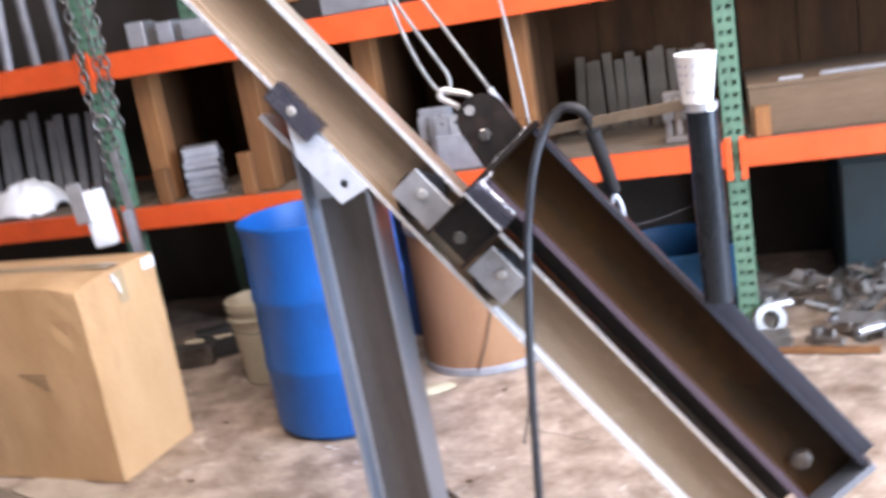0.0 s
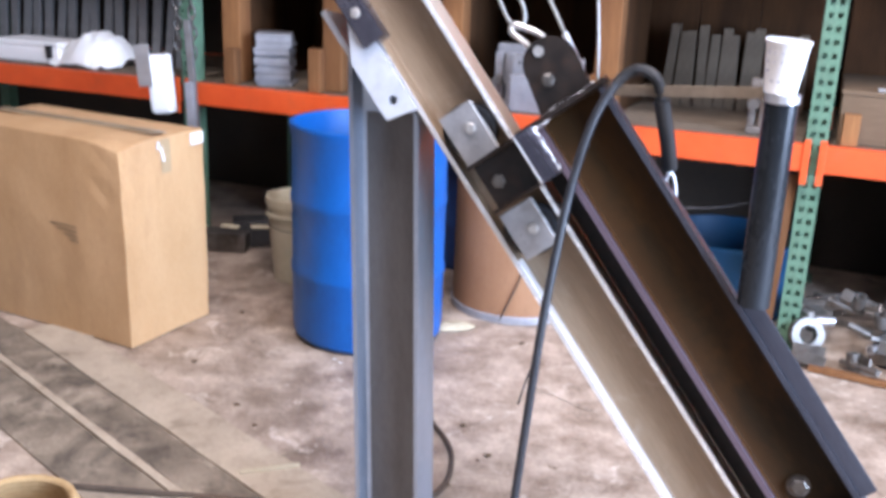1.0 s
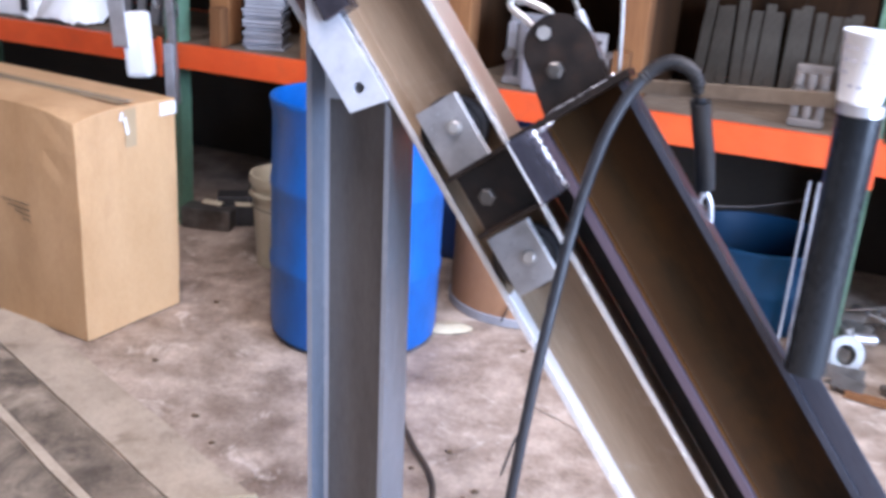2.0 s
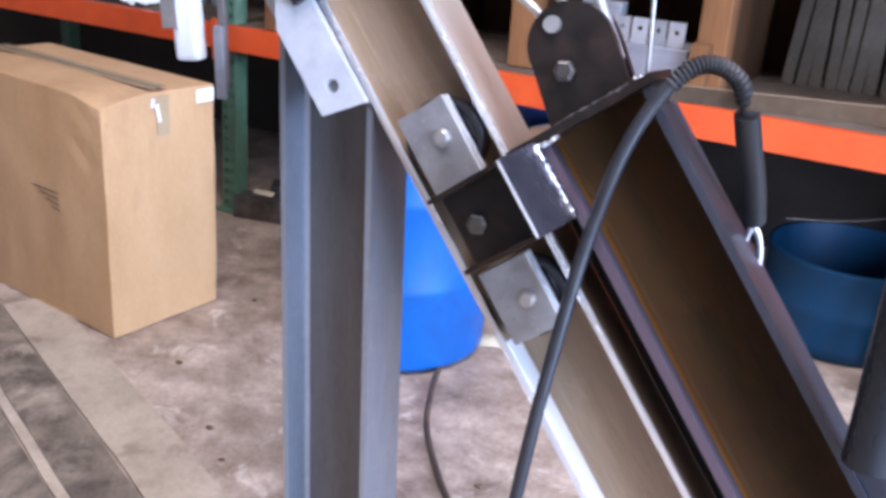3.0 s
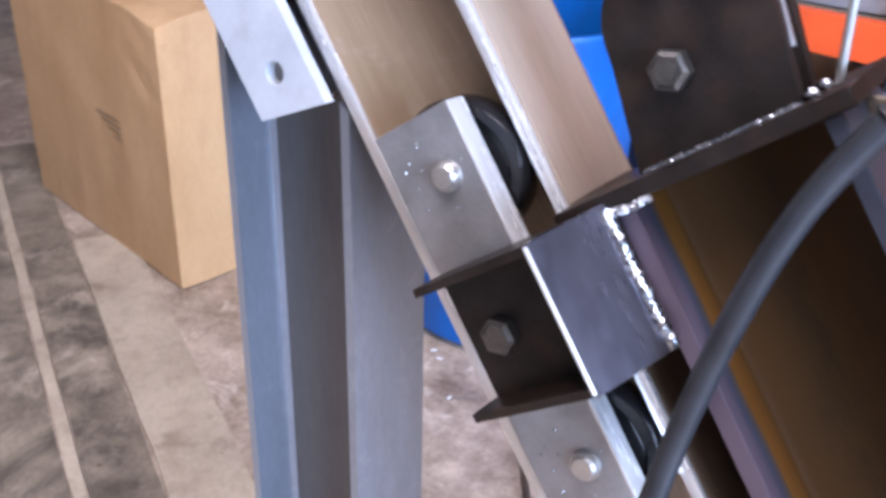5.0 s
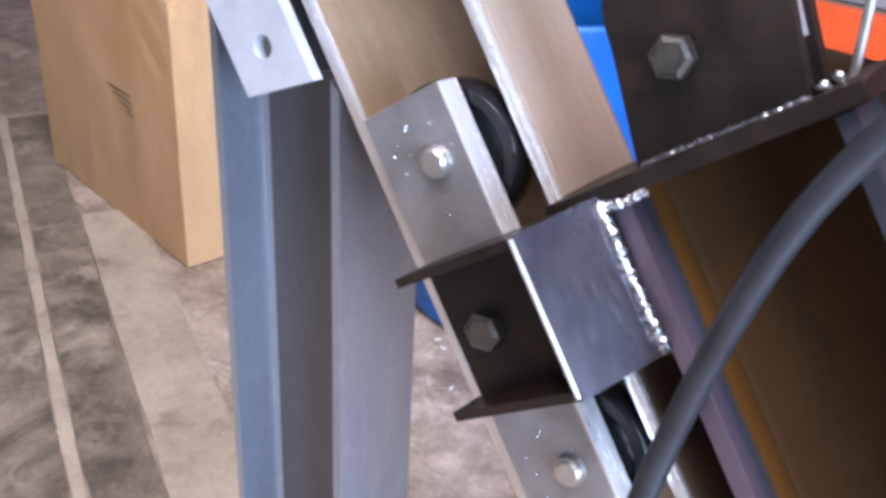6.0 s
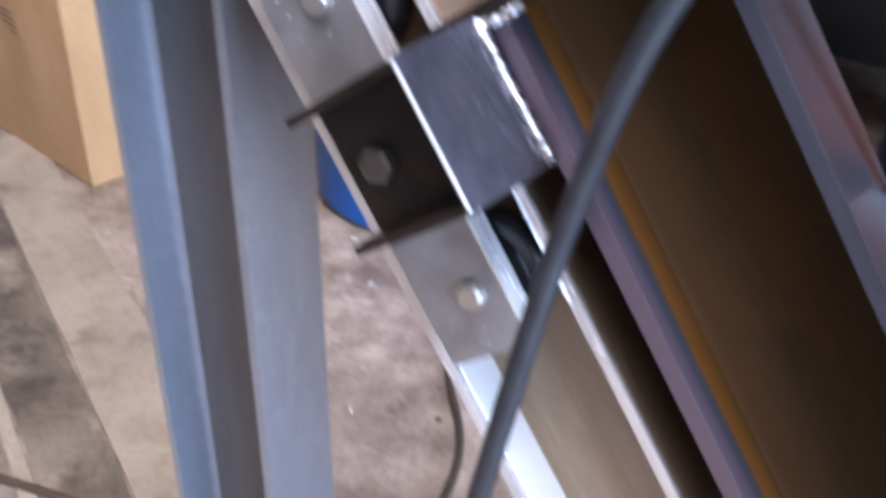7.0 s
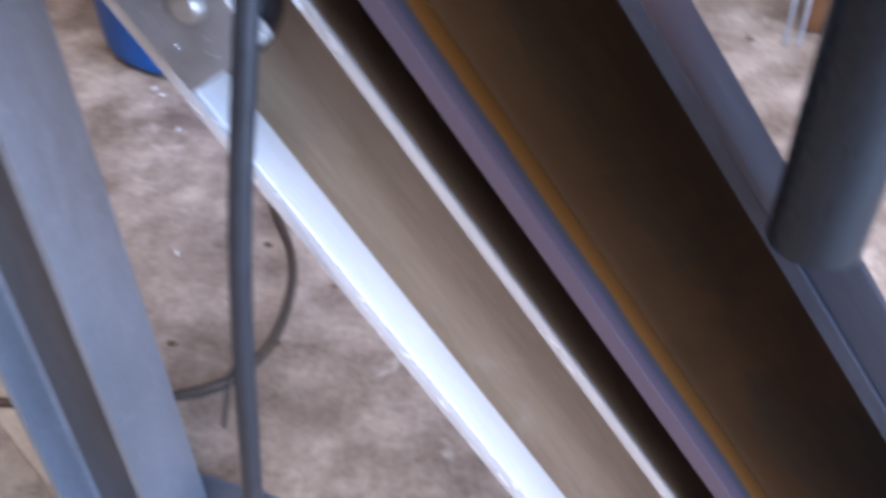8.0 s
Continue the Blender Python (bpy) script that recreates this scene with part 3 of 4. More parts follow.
def carriage():
    car = thing("sliding_carriage", F, "brown rusted steel carriage beam riding beside the rail", "steel beam")
    sec = i_section(0.2015, 0.158, 0.035, 0.140, 0.010, 0.008, 0.010)
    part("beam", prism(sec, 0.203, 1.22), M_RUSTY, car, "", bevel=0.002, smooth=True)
    part("flange_lining", box(0.2000, 0.2140, -0.024, 0.0385, 0.204, 1.219), M_HEAT, car, "lavender, blue and orange heat-tinted flange", bevel=0.0010)
    part("outer_flange_face", box(0.3500, 0.3620, -0.106, 0.0385, 0.204, 1.219), M_SLATE, car, "slate-grey outer flange", bevel=0.0010)
    # added strip: its dark colour stands in for shade between rail and carriage
    part("gap_plate", box(0.1490, 0.1995, -0.108, -0.098, 0.204, 1.219), M_DARKSTEEL, car, "added dark brown strip for the shade in the rail gap", bevel=0.0010)
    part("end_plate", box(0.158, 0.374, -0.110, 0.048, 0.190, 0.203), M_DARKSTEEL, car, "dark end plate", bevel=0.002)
    part("lower_end_plate", box(0.19, 0.37, -0.11, 0.045, 1.22, 1.235), M_GALV, car, bevel=0.0015)
    hex_bolt(car, pose(0.262, -0.03, 1.145) @ FACE, 0.038, 0.016).data.materials[0] = M_DARKNUT
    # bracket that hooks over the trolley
    # base and cheeks carry the recess's shade in their near-black colour
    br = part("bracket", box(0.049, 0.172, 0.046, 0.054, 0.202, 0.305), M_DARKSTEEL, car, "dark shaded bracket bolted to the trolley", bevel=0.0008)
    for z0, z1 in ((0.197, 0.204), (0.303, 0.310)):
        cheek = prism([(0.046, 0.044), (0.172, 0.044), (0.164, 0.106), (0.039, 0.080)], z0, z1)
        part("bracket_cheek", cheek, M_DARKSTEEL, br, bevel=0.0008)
    wall = prism([(0.160, 0.106), (0.167, 0.110), (0.200, 0.046), (0.192, 0.042)], 0.196, 0.309)
    part("bracket_face", wall, M_TINT, br, "lavender-grey polished bracket face", bevel=0.0012)
    # thin pale rod paints the highlight along the fold
    part("fold_edge", sweep([(0.1632, 0.1082, 0.198), (0.1632, 0.1082, 0.307)], 0.0022, 10, steps=1), M_EDGELIGHT, br, "bracket edge with its highlight painted on", smooth=True)
    weld_bead([(0.1975, 0.049, 0.199), (0.1985, 0.048, 0.255), (0.2005, 0.047, 0.306)], 0.0056, br)
    weld_bead([(0.199, 0.049, 0.204), (0.214, 0.047, 0.206), (0.231, 0.046, 0.205)], 0.0036, br)
    # dark nut metal here puts the bracket's shade into the bolt colour
    hex_bolt(br, pose(0.080, 0.054, 0.256) @ FACE, 0.026, 0.012, False).data.materials[0] = M_DARKNUT
    # pair of lifting ears with round shoulders
    out = [(0.221, 0.191), (0.236, 0.115)]
    cx, cz, r = 0.294, 0.108, 0.057
    for k in range(17):
        a = math.pi + math.pi * k / 16
        out.append((cx + r * math.cos(a), cz + r * math.sin(a)))
    out += [(0.350, 0.125), (0.338, 0.191)]
    for front, nm, lab in ((0.022, "front_ear", "dark round-topped lifting ear"), (-0.022, "back_ear", "dark round-topped lifting ear")):
        part(nm, prism(out, 0.0, 0.016), M_DARKSTEEL, car, lab, pose(0, front, 0, 90), bevel=0.002)
    nut = hex_bolt(car, pose(0.274, 0.022, 0.134) @ FACE, 0.026, 0.012, False)
    nut.data.materials[0] = M_DARKNUT
    stub = cyl(0.0075, 0.0075, 0.0, 0.017, 16)
    part("bolt_end", stub, M_DARKNUT, car, "", pose(0.274, 0.022, 0.134) @ FACE)
    part("ear_pin", cyl(0.011, 0.011, -0.05, 0.032, 20), M_BOLT, car, "", pose(0.288, 0.0, 0.074) @ FACE, smooth=True)
    for n in (0.022, -0.022):
        weld_bead([(0.226, n + 0.002, 0.190), (0.28, n + 0.002, 0.190), (0.340, n + 0.002, 0.190)], 0.0028, car)
        weld_bead([(0.344, n - 0.002, 0.188), (0.345, n - 0.008, 0.188), (0.344, n - 0.014, 0.188)], 0.0042, car)
    # side plate low on the outer flange that carries the pipe
    part("pipe_bracket", box(0.362, 0.398, 0.014, 0.030, 0.735, 1.2), M_SLATE, car, "slate-grey bracket plate", bevel=0.0015)
    return car


main_rail()
clip_plates()
wheel_plate(0.078, 0.203, 0.130, "pale steel wheel plate with glossy black trolley wheel")
wheel_plate(0.319, 0.430, 0.378, "pale steel wheel plate with black wheel below the bracket")
carriage()


# ---- upright column ----
def column():
    down = Vector((0.0325, -0.0322, -1.0)).normalized()
    x = Vector((0.9774, -0.2112, 0))
    x = (x - down * x.dot(down)).normalized()
    y = down.cross(x)
    base = Vector((0.1637, 2.2616, 0.803))
    m = Matrix(((x.x, y.x, down.x, base.x), (x.y, y.y, down.y, base.y), (x.z, y.z, down.z, base.z), (0, 0, 0, 1)))
    col = thing("steel_column", m, "grey rolled steel column standing on the floor", "steel column")
    bm = prism(i_section(0.0, 0.1645, 0.0, 0.108, 0.010, 0.008, 0.010), -0.50, 0.788)
    for v in bm.verts:
        if v.co.z < -0.49:
            v.co.z += 0.85 * v.co.x          # mitred under the sloping rail
    part("beam", bm, M_GALV, col, bevel=0.003, smooth=True)
    # thin added sheet that paints the web darker than the lit flanges
    part("web_skin", box(0.0215, 0.1430, -0.0505, -0.0485, -0.36, 0.787), M_WEBSHADE, col, "web sheet darkened for the shade between the flanges")
    part("base_plate", box(-0.05, 0.25, -0.17, 0.04, 0.788, 0.802), M_GALV, col, bevel=0.002)
    return col


column()


# ---- pipe stub with a paper cup, flat bar, cable ----
def pipe_and_cup():
    base = pose(1.028, 2.055, 0.862)
    p = thing("pipe_post", base, "dark bluish steel pipe stub welded upright on the carriage", "pipe")
    bm = lathe([(0.0272, 0.0), (0.0315, 0.0), (0.0315, 0.422), (0.0272, 0.422), (0.0272, 0.0)], 40)
    part("pipe", bm, M_PIPE, p, smooth=True)
    part("collar", lathe([(0.0316, 0.404), (0.0330, 0.405), (0.0330, 0.420), (0.0316, 0.421)], 32), M_SHINE, p, "bright ring at the pipe top", smooth=True)
    c = thing("paper_cup", pose(1.022, 2.055, 1.284, 2, 2) @ Matrix.Diagonal((0.88, 0.88, 0.86, 1)), "white paper cup with grey print standing on the pipe", "cup")
    bm = lathe([(0.0, 0.002), (0.033, 0.002), (0.034, 0.0), (0.0455, 0.108), (0.0475, 0.110), (0.0475, 0.113), (0.0452, 0.113), (0.0335, 0.006), (0.0, 0.006)], 48)
    part("cup", bm, M_WHITE, c, smooth=True)
    rnd = random.Random(5)
    bm = bmesh.new()
    for row in range(4):
        for k in range(16):
            if rnd.random() < 0.55:
                z = 0.025 + row * 0.02
                r = 0.0342 + 0.0105 * z / 0.1
                wd = rnd.uniform(0.002, 0.006)
                box(r, r + 0.0006, -wd, wd, z, z + 0.006, bm, Matrix.Rotation(2 * math.pi * k / 16, 4, "Z"))
    part("print_bars", bm, M_PRINT, c)


def flat_bar():
    a, b = Vector((0.665, 2.265, 1.243)), Vector((1.011, 2.062, 1.282))
    x = (b - a).normalized()
    z = Vector((0, 0, 1))
    y = z.cross(x).normalized()
    z = x.cross(y)
    m = Matrix(((x.x, y.x, z.x, a.x), (x.y, y.y, z.y, a.y), (x.z, y.z, z.z, a.z), (0, 0, 0, 1)))
    solo("flat_bar", box(0, (b - a).length, -0.004, 0.004, -0.011, 0.011), M_DECK, m, "dull brown-grey flat bar tying pipe to carriage", "steel bar", bevel=0.001)


CABLE = [(0.548, 1.99, 0.01), (0.57, 2.01, 0.25), (0.59, 2.034, 0.504), (0.612, 2.06, 0.77), (0.635, 2.095, 0.96), (0.652, 2.115, 1.07), (0.675, 2.12, 1.17), (0.70, 2.13, 1.235), (0.733, 2.14, 1.285), (0.768, 2.153, 1.303), (0.808, 2.17, 1.28), (0.832, 2.20, 1.20), (0.848, 2.22, 1.14), (0.858, 2.24, 1.09)]


def cable():
    c = thing("hanging_cable", None, "dark grey sheathed cable looped over the flat bar", "cable")
    part("sheath", sweep(CABLE, 0.0095, 14), M_CABLE, c, smooth=True)
    path = smooth_path(CABLE, 8)
    part("tie_tail", sweep([(0.604, 2.052, 0.70), (0.590, 2.045, 0.665), (0.574, 2.045, 0.60)], 0.0022, 6), M_BLACK, c, "thin loose tie tail", smooth=True)
    part("sleeve", sweep([tuple(q) for q in path[84:105:4]], 0.0165, 14, steps=4), M_BLACK, c, "thicker black end sleeve", smooth=True)
    ribs = smooth_path(path[62:84], 8)
    part("spring_guard", sweep(ribs, lambda f: 0.0108 + 0.0014 * math.sin(f * 2 * math.pi * 21), 14, steps=0), M_BLACK, c, "ribbed strain relief", smooth=True)
    hook = [(0.858 + dx, 2.24 + 0.1 * dx, 1.085 + dz) for dx, dz in ((0, 0), (0.012, -0.02), (0.018, -0.055), (0.012, -0.09), (-0.002, -0.093), (-0.008, -0.075), (-0.007, -0.035), (0, 0))]
    part("snap_hook", sweep(hook, 0.0045, 10), M_SHINE, c, "bright snap hook", smooth=True)


pipe_and_cup()
flat_bar()
cable()


def beam_point(w, n, s):
    return F @ Vector((w, n, s))


def wire_ropes():
    pin = beam_point(0.288, 0.0, 0.074)
    # looped sling held by a shackle on the ear pin
    r = thing("wire_rope_sling", None, "grey wire rope sling looped into a shackle", "wire rope", "slings on the lifting ear")
    u = Vector((-0.30, 0.15, 0.94)).normalized()
    side = Vector((0.93, 0.0, 0.30)).normalized()
    low = pin + u * 0.055 + side * (-0.03)
    shackle = [pin + side * 0.018 - u * 0.005, pin + side * 0.012 + u * 0.03, low + side * 0.012, low - side * 0.006 + u * 0.012, low - side * 0.018, pin - side * 0.022 + u * 0.02, pin - side * 0.018 - u * 0.005]
    part("shackle", sweep(shackle, 0.0065, 10, steps=6), M_BOLT, r, "bright steel shackle", smooth=True)
    far = low + u * 1.9
    loop = [low + u * 0.30 - side * 0.020, low + u * 0.15 - side * 0.030, low + u * 0.04 - side * 0.022, low + u * 0.002, low + u * 0.03 + side * 0.018, low + u * 0.09 + side * 0.010, low + u * 0.22 - side * 0.012, low + u * 0.34 - side * 0.018]
    part("eye_loop", sweep(loop, 0.0042, 12, steps=8, twist=260), M_ROPE, r, smooth=True)
    part("rope", sweep([low + u * 0.32 - side * 0.019, low.lerp(far, 0.5), far], 0.0046, 12, steps=10, twist=260), M_ROPE, r, smooth=True)
    part("ferrule", sweep([low + u * 0.30 - side * 0.019, low + u * 0.36 - side * 0.018], 0.011, 12, steps=1), M_SHINE, r, "bright crimped ferrule", smooth=True)
    # straight sling with a swaged end
    r = thing("wire_rope_sling", None, "straight grey wire rope with a swaged bright end", "wire rope", "slings on the lifting ear")
    v = Vector((-0.46, 0.28, 0.84)).normalized()
    a = beam_point(0.345, -0.003, 0.105)
    part("rope", sweep([a, a + v * 0.6, a + v * 1.9], 0.0040, 12, steps=14, twist=260), M_ROPE, r, smooth=True)
    part("swaged_end", sweep([a - v * 0.05, a + v * 0.035], 0.008, 12, steps=1), M_SHINE, r, "bright swaged rope end", smooth=True)
    a = beam_point(0.352, -0.03, 0.192)
    solo("thin_line", sweep([a, a + Vector((-0.008, 0.02, 0.12)), a + Vector((-0.03, 0.07, 0.32)), a + Vector((-0.10, 0.2, 0.8)), a + Vector((-0.2, 0.5, 2.2))], 0.0032, 8), M_ROPE, None, "thin grey line rising from the carriage end", "wire", smooth=True)


wire_ropes()


# ---- cardboard box ----
def cardboard_box():
    m = pose(-0.961, 3.433, 0, 0, 0, -20.7) @ Matrix.Translation((-0.94, 0, 0))
    b = thing("cardboard_box", m, "large brown cardboard carton, taped, with crushed corner", "box")
    bm = bmesh.new()
    bmesh.ops.create_cube(bm, size=1.0, matrix=Matrix.Translation((0.47, 0.2225, 0.4)) @ Matrix.Diagonal((0.94, 0.445, 0.8, 1)))
    bmesh.ops.subdivide_edges(bm, edges=bm.edges[:], cuts=11, use_grid_fill=True)
    for v in bm.verts:
        x, y, z = v.co
        bulge = math.sin(math.pi * x / 0.94) * math.sin(math.pi * z / 0.8)
        if y < 0.001:
            v.co.y -= 0.012 * bulge
        if x > 0.939:
            v.co.x += 0.008 * math.sin(math.pi * y / 0.445) * math.sin(math.pi * z / 0.8)
        if z > 0.799:
            v.co.z += 0.012 * math.sin(math.pi * x / 0.94) * math.sin(math.pi * y / 0.445) - 0.02 * max(0, (x - 0.80) / 0.14) * max(0, (0.15 - y) / 0.15)
        if x > 0.70 and y < 0.10 and z > 0.40:
            crush = (x - 0.70) / 0.24 * (0.10 - y) / 0.10 * (z - 0.40) / 0.40
            v.co += Vector((-0.030, 0.018, -0.022)) * crush * (0.6 + 0.8 * noise.noise(v.co * 14))
        v.co += Vector((noise.noise(v.co * 6), noise.noise(v.co * 6 + Vector((9, 0, 0))), 0)) * 0.004
    part("carton", bm, M_CARD, b, bevel=0.004)
    bm = box(0.0, 0.94, 0.2185, 0.2265, 0.8125, 0.8145)
    part("flap_seam", bm, M_DECK, b)
    bm = box(0.02, 0.93, 0.19, 0.26, 0.811, 0.8125)
    part("top_tape", bm, M_TAPE, b, "clear packing tape over the flap seam")
    bm = box(0.9485, 0.9495, 0.20, 0.25, 0.66, 0.79)
    part("side_tape", bm, M_TAPE, b, "clear packing tape folded down the side")
    for k, (y, z, h, tilt) in enumerate(((0.205, 0.735, 0.06, 12), (0.185, 0.77, 0.03, -10))):
        part("tape_glint", box(-0.0008, 0.0008, -0.007, 0.007, -h / 2, h / 2), M_SHINYTAPE, b, "loose shiny tape scrap", pose(0.951, y, z, tilt))
    part("corner_tape", box(0.9445, 0.9465, 0.365, 0.44, 0.745, 0.79), M_SHINYTAPE, b, "loose shiny tape at the corner")
    # faint mark printed on the long side
    bm = bmesh.new()
    for k in range(4):
        box(0.56 + 0.012 * k, 0.70 - 0.02 * k, -0.0145, -0.0135, 0.45 + 0.014 * k, 0.454 + 0.014 * k, bm, Matrix.Rotation(0.05 * k, 4, "Y"))
    part("printed_mark", bm, M_DECK, b, "faded printed handling mark")


cardboard_box()


# ---- drums and bucket ----
def drum(x, y, r, h, material, label, open_top=True, ribs=(0.33, 0.66), turn=0.0):
    d = thing("plastic_drum", pose(x, y, 0, 0, 0, turn), label, "drum", "drums on the floor")
    t = 0.006
    prof = [(0.0, 0.0), (r * 0.90, 0.0), (r * 0.97, 0.02), (r * 0.985, 0.06)]
    for q in ribs:
        z = h * q
        prof += [(r * 0.985, z - 0.025), (r, z - 0.012), (r, z + 0.012), (r * 0.985, z + 0.025)]
    prof += [(r * 0.98, h - 0.05), (r * 1.0, h - 0.035), (r * 1.0, h - 0.004), (r * 0.985, h), (r * 0.97, h)]
    if open_top:
        prof += [(r * 0.955, h - 0.02), (r * 0.955, 0.03), (0.0, 0.03)]
    else:
        prof += [(r * 0.95, h - 0.02), (r * 0.3, h - 0.02), (0.0, h - 0.02)]
    part("body", lathe(prof, 64), material, d, smooth=True)
    part("rim", lathe([(r * 0.955, h - 0.012), (r * 1.012, h - 0.012), (r * 1.016, h - 0.004), (r * 1.008, h + 0.004), (r * 0.96, h + 0.004), (r * 0.955, h - 0.012)], 64), material, d, smooth=True)
    return d


drum(-0.115, 3.84, 0.312, 0.865, M_BLUE, "bright blue plastic drum, open topped and scuffed")
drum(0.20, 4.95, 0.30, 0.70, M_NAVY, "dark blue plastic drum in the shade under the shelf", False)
drum(1.42, 4.50, 0.30, 0.34, M_TEAL, "blue plastic tub darkened for shade under the lower shelf", True, (0.5,))


def fibre_drum():
    d = thing("fibre_drum", pose(0.475, 4.30, 0), "brown fibre drum with steel bottom ring", "drum")
    r, h = 0.285, 0.66
    part("body", lathe([(0.0, 0.02), (r, 0.02), (r, h), (r - 0.006, h), (r - 0.006, 0.03), (0, 0.03)], 56), M_FIBER, d, smooth=True)
    for z in (0.0, h - 0.03):
        part("steel_ring", lathe([(r - 0.002, z), (r + 0.008, z), (r + 0.008, z + 0.03), (r + 0.001, z + 0.034)], 56), M_GREY, d, "grey steel ring", smooth=True)
    part("strap_wire", sweep([(-0.05, -r - 0.004, 0.02), (0.02, -r - 0.008, 0.2), (0.09, -r + 0.008, 0.45)], 0.003, 8), M_BLACK, d)


def bucket():
    b = thing("bucket", pose(-0.565, 4.42, 0), "cream plastic bucket with stained rim", "bucket")
    part("body", lathe([(0.0, 0.0), (0.125, 0.0), (0.150, 0.36), (0.158, 0.362), (0.158, 0.40), (0.148, 0.40), (0.122, 0.01), (0, 0.01)], 40), M_BUCKET, b, smooth=True)
    part("rim_band", lathe([(0.151, 0.31), (0.160, 0.312), (0.160, 0.325), (0.1515, 0.33)], 40), M_BUCKET, b, smooth=True)
    part("wire_handle", sweep([(0.16, 0, 0.35), (0.12, -0.14, 0.30), (0.0, -0.18, 0.27), (-0.12, -0.14, 0.30), (-0.16, 0, 0.35)], 0.0025, 8), M_CHAIN, b, smooth=True)


fibre_drum()
bucket()

# ---- pallet rack; X along the front, Y back ----
RACK = pose(0.39, 4.33, 0, 0, 0, -15.0)


def upright_frame(x):
    u = thing("rack_upright", RACK @ pose(x, 0, 0), "green perforated steel rack upright frame", "rack upright", "pallet rack uprights")
    for name, y in (("front_post", 0.0), ("rear_post", 0.98)):
        bm = box(-0.04, -0.036, y, y + 0.075, 0, 3.0)
        box(0.036, 0.04, y, y + 0.075, 0, 3.0, bm)
        # perforated face: web strips between slots
        box(-0.036, -0.026, y, y + 0.003, 0, 3.0, bm), box(0.026, 0.036, y, y + 0.003, 0, 3.0, bm), box(-0.007, 0.007, y, y + 0.003, 0, 3.0, bm)
        for k in range(60):
            z = 0.05 * k
            box(-0.026, -0.007, y, y + 0.003, z, z + 0.030, bm)
            box(0.007, 0.026, y, y + 0.003, z, z + 0.030, bm)
        box(-0.034, 0.034, y + 0.02, y + 0.022, 0, 3.0, bm)
        part(name, bm, M_GREEN, u)
        part("foot", box(-0.07, 0.07, y - 0.03, y + 0.11, 0, 0.008), M_GREEN, u)
    part("brace", box(-0.015, 0.015, 0.075, 0.98, 2.2, 2.23), M_GREEN, u)
    return u


def rack_beam(x0, x1, y, z0, z1):
    b = thing("rack_beam", RACK @ pose(x0, y, z0), "orange painted steel rack beam", "rack beam", "orange rack beams")
    ln, h = x1 - x0, z1 - z0
    bm = prism([(0, 0), (0.0, h), (0.035, h), (0.035, h - 0.03), (0.05, h - 0.03), (0.05, 0)], 0, ln)
    part("beam", bm, M_ORANGE, b, "", Matrix(((0, 0, 1, 0), (1, 0, 0, 0), (0, 1, 0, 0), (0, 0, 0, 1))), bevel=0.004)
    for x in (0.0, ln):
        s = 1 if x == 0 else -1
        part("end_connector", box(min(x, x - s * 0.026), max(x, x - s * 0.026), -0.006, 0.002, -0.05, h + 0.02), M_ORANGE, b, bevel=0.002)
    return b


UPR = (-3.93, -1.665, 1.262, 3.55)
for x in UPR:
    upright_frame(x)
for xa, xb in zip(UPR, UPR[1:]):
    for z0, z1 in ((0.752, 0.858), (1.49, 1.61)):
        for y in (-0.052, 1.06):
            rack_beam(xa + 0.042, xb - 0.042, y, z0, z1)


def shelf_deck(xa, xb, z):
    d = thing("shelf_deck", RACK @ pose(xa, 0, z), "dusty wooden boards decking the rack shelf", "shelf deck", "rack shelf decks")
    n = 7
    for k in range(n):
        y0 = 0.0 + k * 1.05 / n
        part("plank", box(0.0, xb - xa, y0 + 0.004, y0 + 1.05 / n - 0.004, 0.0, 0.022 + 0.002 * (k % 3)), M_DECK, d)


for xa, xb in zip(UPR, UPR[1:]):
    shelf_deck(xa + 0.05, xb - 0.05, 0.834)
    shelf_deck(xa + 0.05, xb - 0.05, 1.588)


def rack_at(x, y, z, rz=0.0):
    return RACK @ pose(x, y, z, 0, 0, rz)


def rx(world_x):
    return (world_x - 0.39) / 0.9659


SH = 0.860


def wooden_divider(x, y, wd=0.10):
    d = thing("shelf_divider", rack_at(x, y, SH), "rough brown timber divider between the shelf bays", "shelf divider", "dividers between the shelves")
    part("front_post", box(-wd / 2, wd / 2, -0.05, 0.05, 0, 1.49 - SH), M_WOOD, d, bevel=0.006)
    # side panel takes the darker ply to paint the bay's dim inside
    part("side_panel", box(-wd / 2 + 0.01, wd / 2 - 0.02, 0.052, 0.70, 0, 1.485 - SH), M_SHADEPLY, d, "plywood side panel darkened for the bay's shade", bevel=0.003)


def bay_back(x0, x1):
    d = thing("bay_back_panel", RACK @ pose(x0, 0.86, SH + 0.002), "boards darkened for shade closing the back of a shelf bay", "back panel", "back panels of the shelf bays")
    n = max(2, round((x1 - x0) / 0.28))
    wd = (x1 - x0) / n
    for k in range(n):
        # back boards carry the bay's shade in their colour
        part("board", box(k * wd + 0.002, (k + 1) * wd - 0.002, 0, 0.014 + 0.002 * (k % 2), 0, 1.483 - SH), M_SHADEPLY, d, bevel=0.002)


for xa, xb in ((-1.50, -0.96), (-0.94, -0.36), (-0.34, 0.36), (0.38, 1.21), (1.32, 3.45)):
    bay_back(xa, xb)


for wx, y in ((-1.02, 0.12), (-0.47, 0.1), (0.09, 0.14), (0.78, 0.10)):
    wooden_divider(rx(wx), y)
